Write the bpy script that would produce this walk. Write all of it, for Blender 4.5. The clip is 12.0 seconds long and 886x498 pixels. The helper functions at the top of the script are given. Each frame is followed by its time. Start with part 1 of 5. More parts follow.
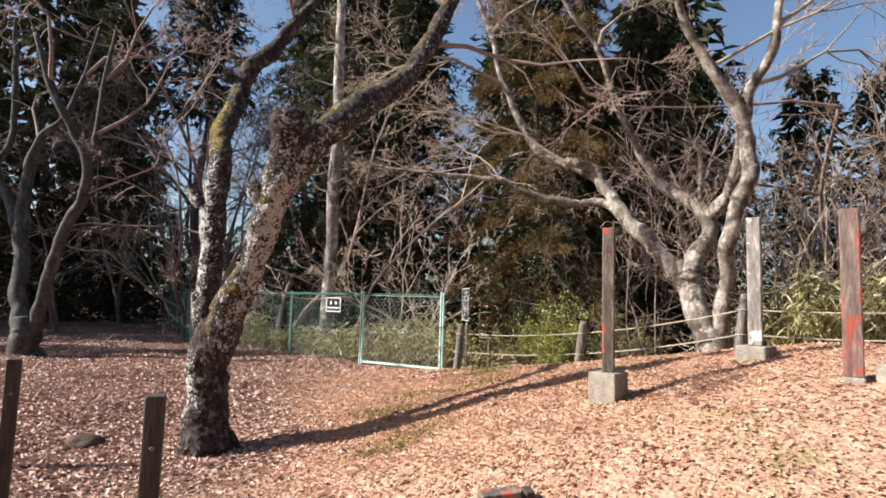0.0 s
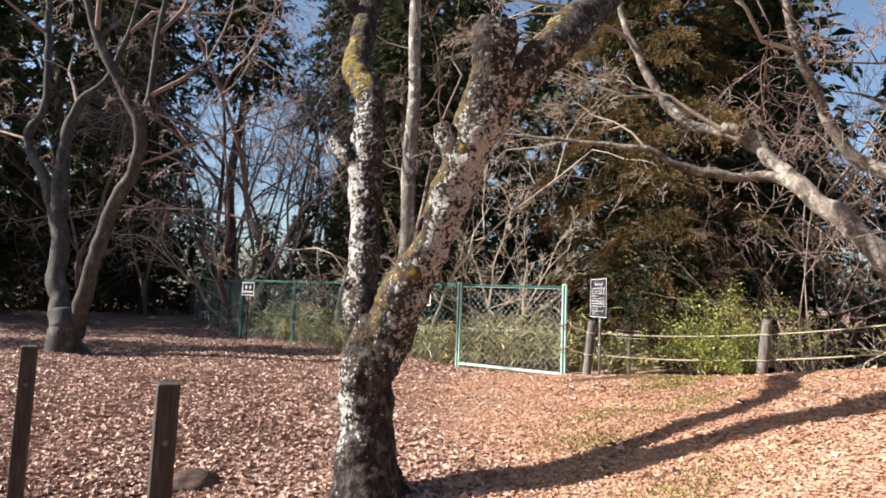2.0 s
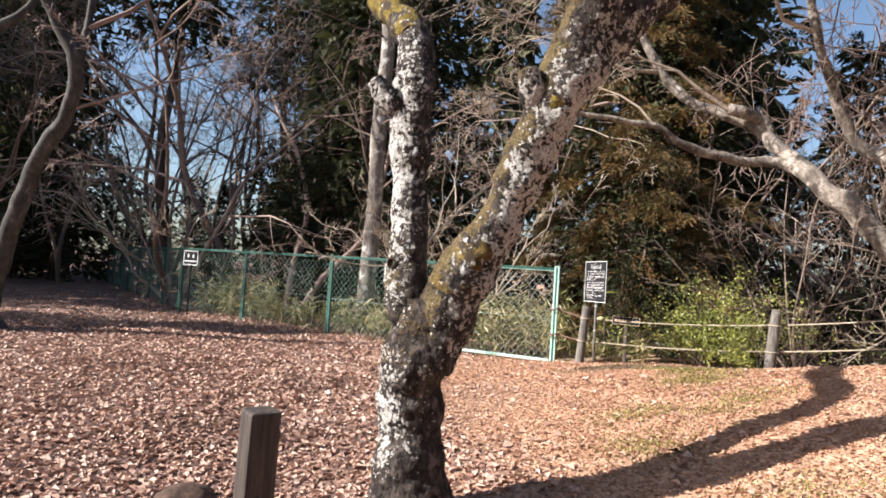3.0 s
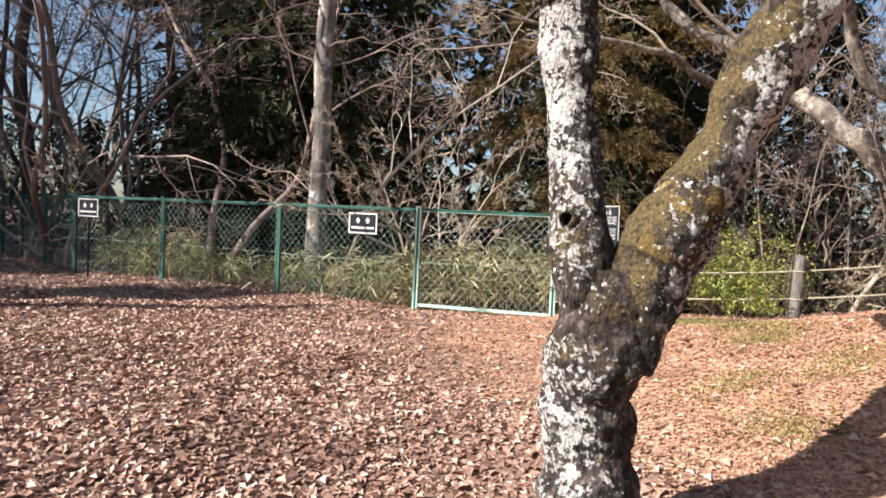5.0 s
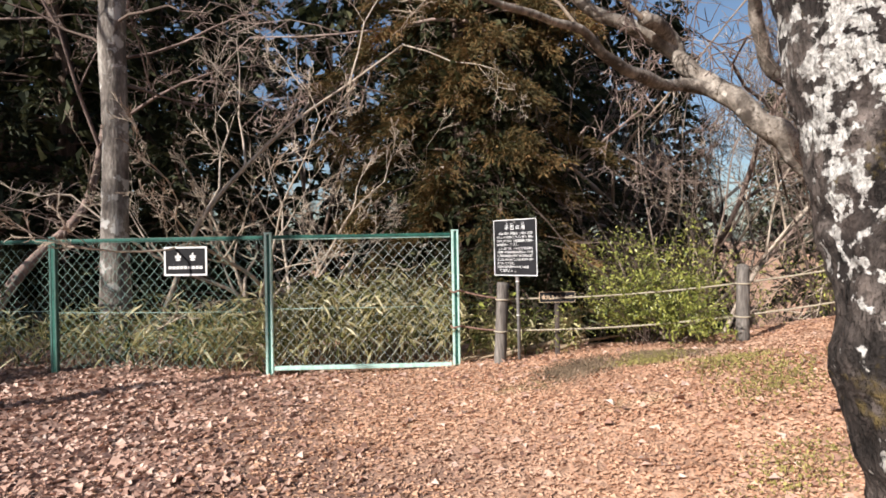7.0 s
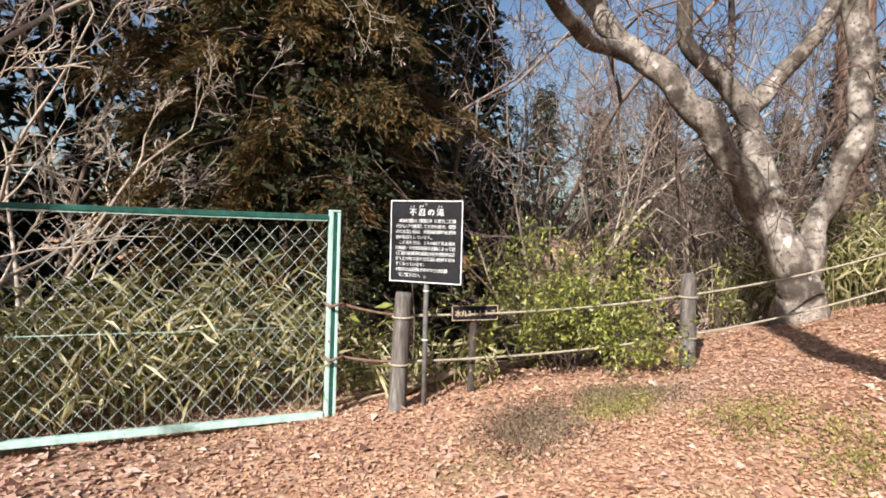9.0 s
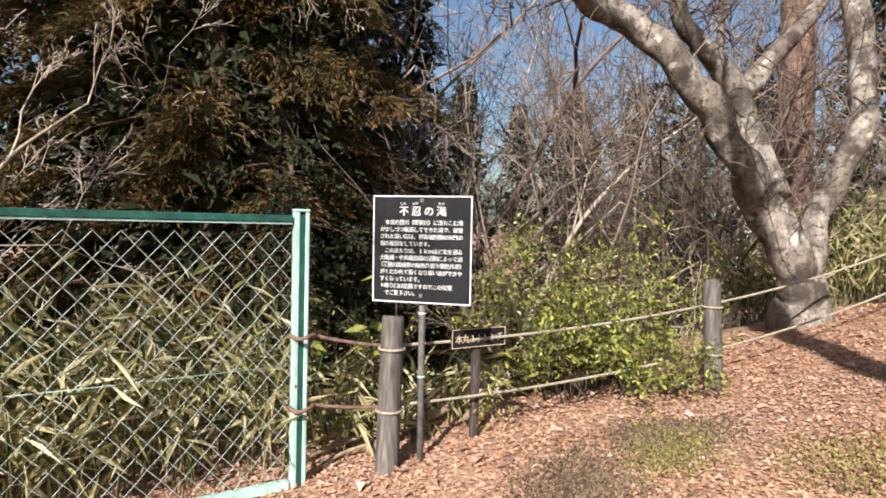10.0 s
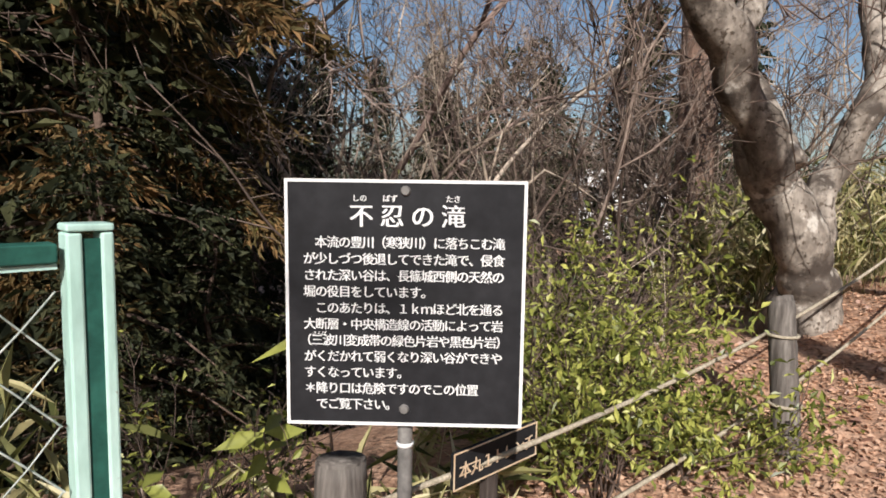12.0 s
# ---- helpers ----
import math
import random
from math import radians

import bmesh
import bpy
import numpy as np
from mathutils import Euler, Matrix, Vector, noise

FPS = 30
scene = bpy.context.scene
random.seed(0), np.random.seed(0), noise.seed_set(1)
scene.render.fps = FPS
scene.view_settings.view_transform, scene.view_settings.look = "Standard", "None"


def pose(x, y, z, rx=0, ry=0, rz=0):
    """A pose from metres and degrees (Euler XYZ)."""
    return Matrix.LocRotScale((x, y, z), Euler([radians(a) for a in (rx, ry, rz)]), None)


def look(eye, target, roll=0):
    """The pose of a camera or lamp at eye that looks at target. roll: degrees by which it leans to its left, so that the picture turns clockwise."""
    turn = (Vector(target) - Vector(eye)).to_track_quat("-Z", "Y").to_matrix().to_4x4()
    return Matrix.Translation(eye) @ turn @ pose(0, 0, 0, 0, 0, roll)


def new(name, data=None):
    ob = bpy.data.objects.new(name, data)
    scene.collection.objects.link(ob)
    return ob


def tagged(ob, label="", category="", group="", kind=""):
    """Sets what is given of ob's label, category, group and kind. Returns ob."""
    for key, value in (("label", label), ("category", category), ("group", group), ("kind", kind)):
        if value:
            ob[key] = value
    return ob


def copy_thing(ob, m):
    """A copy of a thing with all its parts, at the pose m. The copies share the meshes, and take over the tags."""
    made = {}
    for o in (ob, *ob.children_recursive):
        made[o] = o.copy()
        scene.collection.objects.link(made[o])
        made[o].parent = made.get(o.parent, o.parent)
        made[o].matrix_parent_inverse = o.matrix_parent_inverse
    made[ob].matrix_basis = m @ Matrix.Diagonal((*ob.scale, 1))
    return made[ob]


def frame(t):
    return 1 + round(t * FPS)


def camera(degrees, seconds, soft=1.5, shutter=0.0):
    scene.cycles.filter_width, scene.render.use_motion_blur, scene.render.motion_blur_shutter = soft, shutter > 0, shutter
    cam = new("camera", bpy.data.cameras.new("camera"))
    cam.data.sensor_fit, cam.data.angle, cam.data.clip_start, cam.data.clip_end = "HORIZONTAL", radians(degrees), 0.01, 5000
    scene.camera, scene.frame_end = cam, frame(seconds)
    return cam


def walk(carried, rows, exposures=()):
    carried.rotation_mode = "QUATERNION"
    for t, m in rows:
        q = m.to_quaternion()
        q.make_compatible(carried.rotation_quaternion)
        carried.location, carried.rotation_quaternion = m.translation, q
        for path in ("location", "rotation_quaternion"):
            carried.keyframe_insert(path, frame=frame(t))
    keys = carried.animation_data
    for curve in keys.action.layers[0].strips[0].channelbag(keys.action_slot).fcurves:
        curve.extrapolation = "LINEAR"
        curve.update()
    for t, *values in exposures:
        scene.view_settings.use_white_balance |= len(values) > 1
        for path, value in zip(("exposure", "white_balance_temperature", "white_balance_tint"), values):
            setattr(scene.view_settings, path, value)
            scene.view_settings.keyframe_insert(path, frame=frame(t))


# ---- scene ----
cam = camera(72.5, 12.0, soft=1.75)
METRES, EYE, TILT, LEAN, TURN = 12.0, 1.5, 0.0, 0.0, 0.0
ROWS = [
    (0.0, 0.0, 0.0, 0.0, -0.15, 5.16, -1.64),
    (0.5, -0.0294, 0.0367, 0.0002, -2.65, 3.39, -1.61),
    (1.0, -0.0682, 0.0653, -0.0025, -5.49, 3.6, -2.57),
    (1.5, -0.1021, 0.1007, -0.0044, -5.28, 4.27, -1.5),
    (2.0, -0.1422, 0.1332, -0.0052, -0.02, 4.51, -2.12),
    (2.5, -0.1786, 0.1648, -0.005, -3.47, 2.84, -3.87),
    (4.5, -0.2859, 0.2861, -0.0059, -14.86, 1.83, -0.71),
    (5.0, -0.2999, 0.3101, -0.0049, -18.59, -2.22, -2.81),
    (5.5, -0.2905, 0.345, -0.0038, -24.51, -4.35, 0.06),
    (6.0, -0.2877, 0.3838, -0.005, -27.03, -1.05, 0.49),
    (6.5, -0.2833, 0.4245, -0.0013, -31.83, -0.21, 0.67),
    (8.5, -0.2356, 0.5935, 0.0056, -46.54, -2.88, -0.99),
    (9.0, -0.2244, 0.6326, 0.0087, -56.39, -2.25, -1.99),
    (9.5, -0.2025, 0.6661, 0.0104, -55.45, -2.29, 0.02),
    (10.0, -0.181, 0.7029, 0.0122, -64.5, -2.83, -1.59),
    (10.5, -0.1584, 0.7325, 0.013, -69.33, -5.87, -3.65),
    (11.0, -0.1284, 0.7564, 0.0172, -68.51, -7.02, -1.15),
    (11.5, -0.1002, 0.7807, 0.022, -77.77, -5.97, -1.67),
    (12.0, -0.0666, 0.7872, 0.0206, -78.32, -6.09, -1.37),
]
walk(cam, [(t, pose(0, 0, EYE, TILT, LEAN, TURN) @ pose(METRES * x, METRES * y, METRES * z, 90 + pitch, roll, yaw)) for t, x, y, z, yaw, pitch, roll in ROWS],
     exposures=[(0.0, 1.1), (2.5, 1.22), (4.5, 1.22), (5.5, 0.86), (6.5, 0.74), (8.5, 0.76), (9.5, 0.66), (10.5, 0.64), (12.0, 0.28)])

# ---- world, sun, exposure ----
SUN_TO = Vector((0.996, 0.087, -0.655)).normalized()      # the way the sunlight travels
world = bpy.data.worlds.new("sky")
scene.world = world
world.use_nodes = True
wn = world.node_tree
wn.nodes.clear()
sky = wn.nodes.new("ShaderNodeTexSky")
sky.sky_type, sky.sun_disc = "NISHITA", False
sky.sun_elevation, sky.sun_rotation = math.asin(-SUN_TO.z), math.atan2(-SUN_TO.x, -SUN_TO.y)
sky.air_density, sky.dust_density, sky.ozone_density = 1.0, 1.4, 2.2
bg = wn.nodes.new("ShaderNodeBackground")
bg.inputs["Strength"].default_value = 0.076
wout = wn.nodes.new("ShaderNodeOutputWorld")
wn.links.new(sky.outputs[0], bg.inputs[0])
wn.links.new(bg.outputs[0], wout.inputs[0])
sun_data = bpy.data.lights.new("sun", "SUN")
sun_data.energy, sun_data.angle, sun_data.color = 5.0, radians(0.53), (1.0, 0.94, 0.88)
sun = new("sun", sun_data)
sun.matrix_world = look((-20, -14, 16), Vector((-20, -14, 16)) + SUN_TO)

# ---- materials ----


def mat(name, stops, scale=8.0, detail=6.0, rough=0.85, bump=0.2, bump_scale=40.0, fine=0.35, island=0.0,
        translucent=0.0, metal=0.0, stretch=(1, 1, 1), per_object=0.0, spec=0.3, dist=0.01):
    """A procedural surface: a broad noise through colour stops, a fine noise over it, and a bump."""
    m = bpy.data.materials.new(name)
    m.use_nodes = True
    nt = m.node_tree
    n, l = nt.nodes, nt.links
    b = n["Principled BSDF"]
    b.inputs["Roughness"].default_value = rough
    b.inputs["Metallic"].default_value = metal
    b.inputs["Specular IOR Level"].default_value = spec
    tc = n.new("ShaderNodeTexCoord")
    mp = n.new("ShaderNodeMapping")
    mp.inputs["Scale"].default_value = stretch
    l.new(tc.outputs["Object"], mp.inputs[0])
    t1 = n.new("ShaderNodeTexNoise")
    t1.inputs["Scale"].default_value, t1.inputs["Detail"].default_value = scale, detail
    t1.inputs["Roughness"].default_value = 0.65
    l.new(mp.outputs[0], t1.inputs[0])
    ramp = n.new("ShaderNodeValToRGB")
    els = ramp.color_ramp.elements
    for i, (p, c) in enumerate(stops):
        e = els[i] if i < 2 else els.new(p)
        e.position, e.color = p, (*c, 1)
    source = t1.outputs[0]
    if island or per_object:
        add = n.new("ShaderNodeMath")
        add.operation = "MULTIPLY_ADD"
        add.use_clamp = True
        if island:
            g = n.new("ShaderNodeNewGeometry")
            l.new(g.outputs["Random Per Island"], add.inputs[0])
        else:
            g = n.new("ShaderNodeObjectInfo")
            l.new(g.outputs["Random"], add.inputs[0])
        k = island or per_object
        add.inputs[1].default_value = k
        sub = n.new("ShaderNodeMath")
        sub.operation = "MULTIPLY_ADD"
        l.new(t1.outputs[0], sub.inputs[0])
        sub.inputs[1].default_value, sub.inputs[2].default_value = 1 - 0.5 * k, -0.25 * k
        l.new(sub.outputs[0], add.inputs[2])
        source = add.outputs[0]
    l.new(source, ramp.inputs[0])
    t2 = n.new("ShaderNodeTexNoise")
    t2.inputs["Scale"].default_value, t2.inputs["Detail"].default_value = bump_scale, 5
    l.new(mp.outputs[0], t2.inputs[0])
    mr = n.new("ShaderNodeMapRange")
    mr.inputs["From Min"].default_value, mr.inputs["From Max"].default_value = 0.25, 0.75
    mr.inputs["To Min"].default_value, mr.inputs["To Max"].default_value = 1 - fine, 1 + fine
    l.new(t2.outputs[0], mr.inputs[0])
    mul = n.new("ShaderNodeVectorMath")
    mul.operation = "MULTIPLY"
    l.new(ramp.outputs[0], mul.inputs[0])
    l.new(mr.outputs[0], mul.inputs[1])
    l.new(mul.outputs[0], b.inputs["Base Color"])
    if bump:
        bp = n.new("ShaderNodeBump")
        bp.inputs["Strength"].default_value, bp.inputs["Distance"].default_value = bump, dist
        l.new(t2.outputs[0], bp.inputs["Height"])
        l.new(bp.outputs[0], b.inputs["Normal"])
    if translucent:
        tr = n.new("ShaderNodeBsdfTranslucent")
        l.new(mul.outputs[0], tr.inputs[0])
        mx = n.new("ShaderNodeMixShader")
        mx.inputs[0].default_value = translucent
        l.new(b.outputs[0], mx.inputs[1])
        l.new(tr.outputs[0], mx.inputs[2])
        l.new(mx.outputs[0], n["Material Output"].inputs[0])
    return m


def overlay(m, colour, scale, lo, hi, detail=4.0, rough=None, raise_by=0.0, shift=0.0, stretch=(1, 1, 1), broad=0.0, sway=0.0):
    """Lays patches of another colour (lichen, moss, old paint) over a material where a noise is high."""
    nt = m.node_tree
    n, l = nt.nodes, nt.links
    b = n["Principled BSDF"]
    was = b.inputs["Base Color"].links[0].from_socket
    tc = n.new("ShaderNodeTexCoord")
    mp = n.new("ShaderNodeMapping")
    mp.inputs["Location"].default_value = (shift, shift * 1.7, shift * 0.6)
    mp.inputs["Scale"].default_value = stretch
    l.new(tc.outputs["Object"], mp.inputs[0])
    t = n.new("ShaderNodeTexNoise")
    t.inputs["Scale"].default_value, t.inputs["Detail"].default_value = scale, detail
    t.inputs["Roughness"].default_value = 0.6
    l.new(mp.outputs[0], t.inputs[0])
    mr = n.new("ShaderNodeMapRange")
    mr.inputs["From Min"].default_value, mr.inputs["From Max"].default_value = lo, hi
    source = t.outputs[0]
    if broad:
        t3 = n.new("ShaderNodeTexNoise")
        t3.inputs["Scale"].default_value, t3.inputs["Detail"].default_value = broad, 2
        l.new(mp.outputs[0], t3.inputs[0])
        ma = n.new("ShaderNodeMath")
        ma.operation = "MULTIPLY_ADD"
        l.new(t3.outputs[0], ma.inputs[0])
        ma.inputs[1].default_value = sway
        l.new(source, ma.inputs[2])
        mb = n.new("ShaderNodeMath")
        mb.operation = "SUBTRACT"
        l.new(ma.outputs[0], mb.inputs[0])
        mb.inputs[1].default_value = sway * 0.5
        source = mb.outputs[0]
    l.new(source, mr.inputs[0])
    mx = n.new("ShaderNodeMix")
    mx.data_type = "RGBA"
    l.new(mr.outputs[0], mx.inputs[0])
    l.new(was, mx.inputs[6])
    mx.inputs[7].default_value = (*colour, 1)
    l.new(mx.outputs[2], b.inputs["Base Color"])
    if raise_by:
        bp = n.new("ShaderNodeBump")
        bp.inputs["Strength"].default_value, bp.inputs["Distance"].default_value = 0.8, raise_by
        l.new(mr.outputs[0], bp.inputs["Height"])
        if b.inputs["Normal"].links:
            l.new(b.inputs["Normal"].links[0].from_socket, bp.inputs["Normal"])
        l.new(bp.outputs[0], b.inputs["Normal"])
    return m


def crack(m, scale, stretch, depth=0.015, dark=0.35, width=0.07):
    """Dark, sunk cracks between plates of bark."""
    nt = m.node_tree
    n, l = nt.nodes, nt.links
    b = n["Principled BSDF"]
    tc = n.new("ShaderNodeTexCoord")
    mp = n.new("ShaderNodeMapping")
    mp.inputs["Scale"].default_value = stretch
    l.new(tc.outputs["Object"], mp.inputs[0])
    wob = n.new("ShaderNodeTexNoise")
    wob.inputs["Scale"].default_value, wob.inputs["Detail"].default_value = scale * 0.6, 4
    l.new(mp.outputs[0], wob.inputs[0])
    mad = n.new("ShaderNodeVectorMath")
    mad.operation = "MULTIPLY_ADD"
    l.new(wob.outputs["Color"], mad.inputs[0])
    mad.inputs[1].default_value = (3.5 / scale,) * 3
    l.new(mp.outputs[0], mad.inputs[2])
    vor = n.new("ShaderNodeTexVoronoi")
    vor.feature = "DISTANCE_TO_EDGE"
    vor.inputs["Scale"].default_value = scale
    l.new(mad.outputs[0], vor.inputs["Vector"])
    mr = n.new("ShaderNodeMapRange")
    mr.inputs["From Max"].default_value = width
    mr.inputs["To Min"].default_value = dark
    l.new(vor.outputs["Distance"], mr.inputs[0])
    mul = n.new("ShaderNodeVectorMath")
    mul.operation = "MULTIPLY"
    l.new(b.inputs["Base Color"].links[0].from_socket, mul.inputs[0])
    l.new(mr.outputs[0], mul.inputs[1])
    l.new(mul.outputs[0], b.inputs["Base Color"])
    bp = n.new("ShaderNodeBump")
    bp.inputs["Strength"].default_value, bp.inputs["Distance"].default_value = 1.0, depth
    l.new(mr.outputs[0], bp.inputs["Height"])
    if b.inputs["Normal"].links:
        l.new(b.inputs["Normal"].links[0].from_socket, bp.inputs["Normal"])
    l.new(bp.outputs[0], b.inputs["Normal"])
    return m


def skin(m, dull, bright, lo, hi, favour=(0, 0, 0), levels=((0.0, 0.0), (6.0, 0.0)), broad=6.0, fine=34.0, shift=0.0, raise_by=0.004, weight=0.5):
    """Lets moss or lichen grow over a bark: in drifts, on the side it favours, and by height above the ground."""
    nt = m.node_tree
    n, l = nt.nodes, nt.links
    b = n["Principled BSDF"]
    was = b.inputs["Base Color"].links[0].from_socket
    tc = n.new("ShaderNodeTexCoord")
    mp = n.new("ShaderNodeMapping")
    mp.inputs["Location"].default_value = (shift, shift * 1.3, shift * 0.7)
    l.new(tc.outputs["Object"], mp.inputs[0])

    def drift(scale, detail, rough):
        t = n.new("ShaderNodeTexNoise")
        t.inputs["Scale"].default_value, t.inputs["Detail"].default_value, t.inputs["Roughness"].default_value = scale, detail, rough
        l.new(mp.outputs[0], t.inputs[0])
        return t.outputs[0]

    def blend(a, k, c):
        q = n.new("ShaderNodeMath")
        q.operation = "MULTIPLY_ADD"
        l.new(a, q.inputs[0])
        q.inputs[1].default_value = k
        l.new(c, q.inputs[2])
        return q.outputs[0]

    grain = drift(fine, 7, 0.62)
    half = n.new("ShaderNodeMath")
    half.operation = "MULTIPLY"
    l.new(grain, half.inputs[0])
    half.inputs[1].default_value = 1 - weight
    total = blend(drift(broad, 3, 0.5), weight, half.outputs[0])
    geo = n.new("ShaderNodeNewGeometry")
    dot = n.new("ShaderNodeVectorMath")
    dot.operation = "DOT_PRODUCT"
    l.new(geo.outputs["Normal"], dot.inputs[0])
    dot.inputs[1].default_value = favour
    total = blend(dot.outputs["Value"], 1.0, total)
    sep = n.new("ShaderNodeSeparateXYZ")
    l.new(tc.outputs["Object"], sep.inputs[0])
    span = n.new("ShaderNodeMapRange")
    span.inputs["From Min"].default_value, span.inputs["From Max"].default_value = levels[0][0], levels[-1][0]
    l.new(sep.outputs["Z"], span.inputs[0])
    ramp = n.new("ShaderNodeValToRGB")
    els = ramp.color_ramp.elements
    for i, (z, w) in enumerate(levels):
        p = (z - levels[0][0]) / (levels[-1][0] - levels[0][0])
        e = els[0] if i == 0 else els[-1] if i == len(levels) - 1 else els.new(p)
        e.position, e.color = p, (w + 0.5, w + 0.5, w + 0.5, 1)
    l.new(span.outputs[0], ramp.inputs[0])
    total = blend(ramp.outputs[0], 1.0, total)
    mask = n.new("ShaderNodeMapRange")
    mask.inputs["From Min"].default_value, mask.inputs["From Max"].default_value = lo + 0.5, hi + 0.5
    l.new(total, mask.inputs[0])
    tone = n.new("ShaderNodeMapRange")
    tone.inputs["From Min"].default_value, tone.inputs["From Max"].default_value = 0.35, 0.62
    l.new(drift(fine * 2.3, 5, 0.6), tone.inputs[0])
    hue = n.new("ShaderNodeMix")
    hue.data_type = "RGBA"
    l.new(tone.outputs[0], hue.inputs[0])
    hue.inputs[6].default_value, hue.inputs[7].default_value = (*dull, 1), (*bright, 1)
    mx = n.new("ShaderNodeMix")
    mx.data_type = "RGBA"
    l.new(mask.outputs[0], mx.inputs[0])
    l.new(was, mx.inputs[6])
    l.new(hue.outputs[2], mx.inputs[7])
    l.new(mx.outputs[2], b.inputs["Base Color"])
    high = blend(tone.outputs[0], 0.5, mask.outputs[0])
    bp = n.new("ShaderNodeBump")
    bp.inputs["Strength"].default_value, bp.inputs["Distance"].default_value = 0.9, raise_by
    l.new(high, bp.inputs["Height"])
    l.new(b.inputs["Normal"].links[0].from_socket, bp.inputs["Normal"])
    l.new(bp.outputs[0], b.inputs["Normal"])
    return m


M_GROUND = mat("soil_and_litter", [(0.3, (0.27, 0.15, 0.095)), (0.5, (0.43, 0.265, 0.18)), (0.7, (0.56, 0.37, 0.265))],
               scale=9, bump_scale=34, fine=0.55, bump=0.9, dist=0.03)
overlay(M_GROUND, (0.25, 0.20, 0.09), 0.9, 0.60, 0.72, shift=3, detail=6)


def dark_soil(m, colour, x0, x1):
    """A darker soil colour takes over from the sandy soil towards the left, across a ragged line."""
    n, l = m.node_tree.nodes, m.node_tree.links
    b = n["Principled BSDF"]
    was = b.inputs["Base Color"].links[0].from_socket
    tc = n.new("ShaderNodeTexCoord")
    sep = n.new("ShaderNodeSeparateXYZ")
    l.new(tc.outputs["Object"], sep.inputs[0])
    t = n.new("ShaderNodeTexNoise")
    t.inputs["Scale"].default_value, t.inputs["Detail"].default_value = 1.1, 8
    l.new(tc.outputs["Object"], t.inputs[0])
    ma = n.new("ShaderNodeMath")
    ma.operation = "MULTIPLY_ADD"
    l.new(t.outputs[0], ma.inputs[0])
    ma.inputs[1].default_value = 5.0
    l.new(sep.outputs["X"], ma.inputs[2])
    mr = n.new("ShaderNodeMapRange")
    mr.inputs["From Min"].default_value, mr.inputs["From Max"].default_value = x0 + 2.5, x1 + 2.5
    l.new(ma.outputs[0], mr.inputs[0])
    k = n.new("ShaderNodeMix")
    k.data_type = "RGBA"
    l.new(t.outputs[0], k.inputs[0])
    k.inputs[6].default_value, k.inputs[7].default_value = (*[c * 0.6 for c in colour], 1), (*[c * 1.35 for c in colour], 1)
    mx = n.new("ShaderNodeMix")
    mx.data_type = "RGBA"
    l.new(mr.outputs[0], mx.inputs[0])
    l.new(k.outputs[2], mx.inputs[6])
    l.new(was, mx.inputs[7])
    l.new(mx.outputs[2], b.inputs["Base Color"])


dark_soil(M_GROUND, (0.20, 0.125, 0.10), -2.6, -1.0)
M_LITTER_DARK = mat("dark_leaf", [(0.05, (0.17, 0.09, 0.065)), (0.35, (0.37, 0.22, 0.165)), (0.65, (0.55, 0.37, 0.295)), (0.97, (0.74, 0.58, 0.49))],
                    scale=3, island=0.66, fine=0.2, bump=0.2, bump_scale=60, translucent=0.1, rough=0.65)
overlay(M_LITTER_DARK, (0.20, 0.115, 0.085), 0.9, 0.54, 0.72, detail=8, shift=4)
M_LITTER = mat("dry_leaf", [(0.08, (0.37, 0.195, 0.12)), (0.4, (0.53, 0.315, 0.205)), (0.7, (0.63, 0.41, 0.285)), (0.97, (0.73, 0.53, 0.40))],
               scale=3, island=0.45, fine=0.2, bump=0.15, bump_scale=60, translucent=0.12, rough=0.7)
overlay(M_LITTER, (0.47, 0.33, 0.25), 0.55, 0.57, 0.75, detail=6, shift=7)
overlay(M_LITTER, (0.38, 0.205, 0.125), 1.6, 0.55, 0.78, detail=8, shift=2)
def cherry_bark(name):
    m = mat(name, [(0.35, (0.026, 0.02, 0.018)), (0.5, (0.068, 0.053, 0.047)), (0.68, (0.15, 0.122, 0.108))],
            scale=9, bump_scale=30, fine=0.6, bump=1.0, dist=0.045, rough=0.9, stretch=(1, 1, 0.55))
    crack(m, 22, (1, 1, 0.3), 0.014, 0.5, 0.2)
    overlay(m, (0.025, 0.02, 0.018), 24, 0.53, 0.62, detail=9, shift=12, stretch=(1, 1, 0.6))
    overlay(m, (0.20, 0.165, 0.148), 15, 0.54, 0.64, detail=9, shift=15, raise_by=0.006)
    return m


PALE_LICHEN = ((0.27, 0.25, 0.23), (0.78, 0.755, 0.72))
LICHEN_GRAIN = dict(broad=11.0, fine=40.0, weight=0.33)
M_BARK = cherry_bark("cherry_trunk_bark")
skin(M_BARK, (0.06, 0.042, 0.026), (0.165, 0.115, 0.06), 0.575, 0.65, (-0.05, -0.06, 0.05), ((0.0, -0.12), (0.75, -0.10), (1.0, 0.0), (1.4, 0.01), (4.0, 0.0)), shift=4, raise_by=0.008)
skin(M_BARK, *PALE_LICHEN, 0.608, 0.623, (-0.09, -0.02, 0), ((0.0, -0.13), (0.3, -0.05), (0.5, 0.035), (0.85, 0.04), (1.05, -0.04), (4.0, -0.02)), shift=1, **LICHEN_GRAIN)
M_BARK_UPRIGHT = cherry_bark("cherry_upright_bark")
skin(M_BARK_UPRIGHT, (0.085, 0.062, 0.03), (0.24, 0.175, 0.065), 0.60, 0.67, (-0.05, -0.03, 0.05), ((0.9, -0.02), (1.35, 0.01), (1.55, 0.01), (1.8, -0.08), (2.9, -0.06), (3.2, 0.06), (3.8, 0.04), (6.0, -0.02)), shift=2, raise_by=0.008)
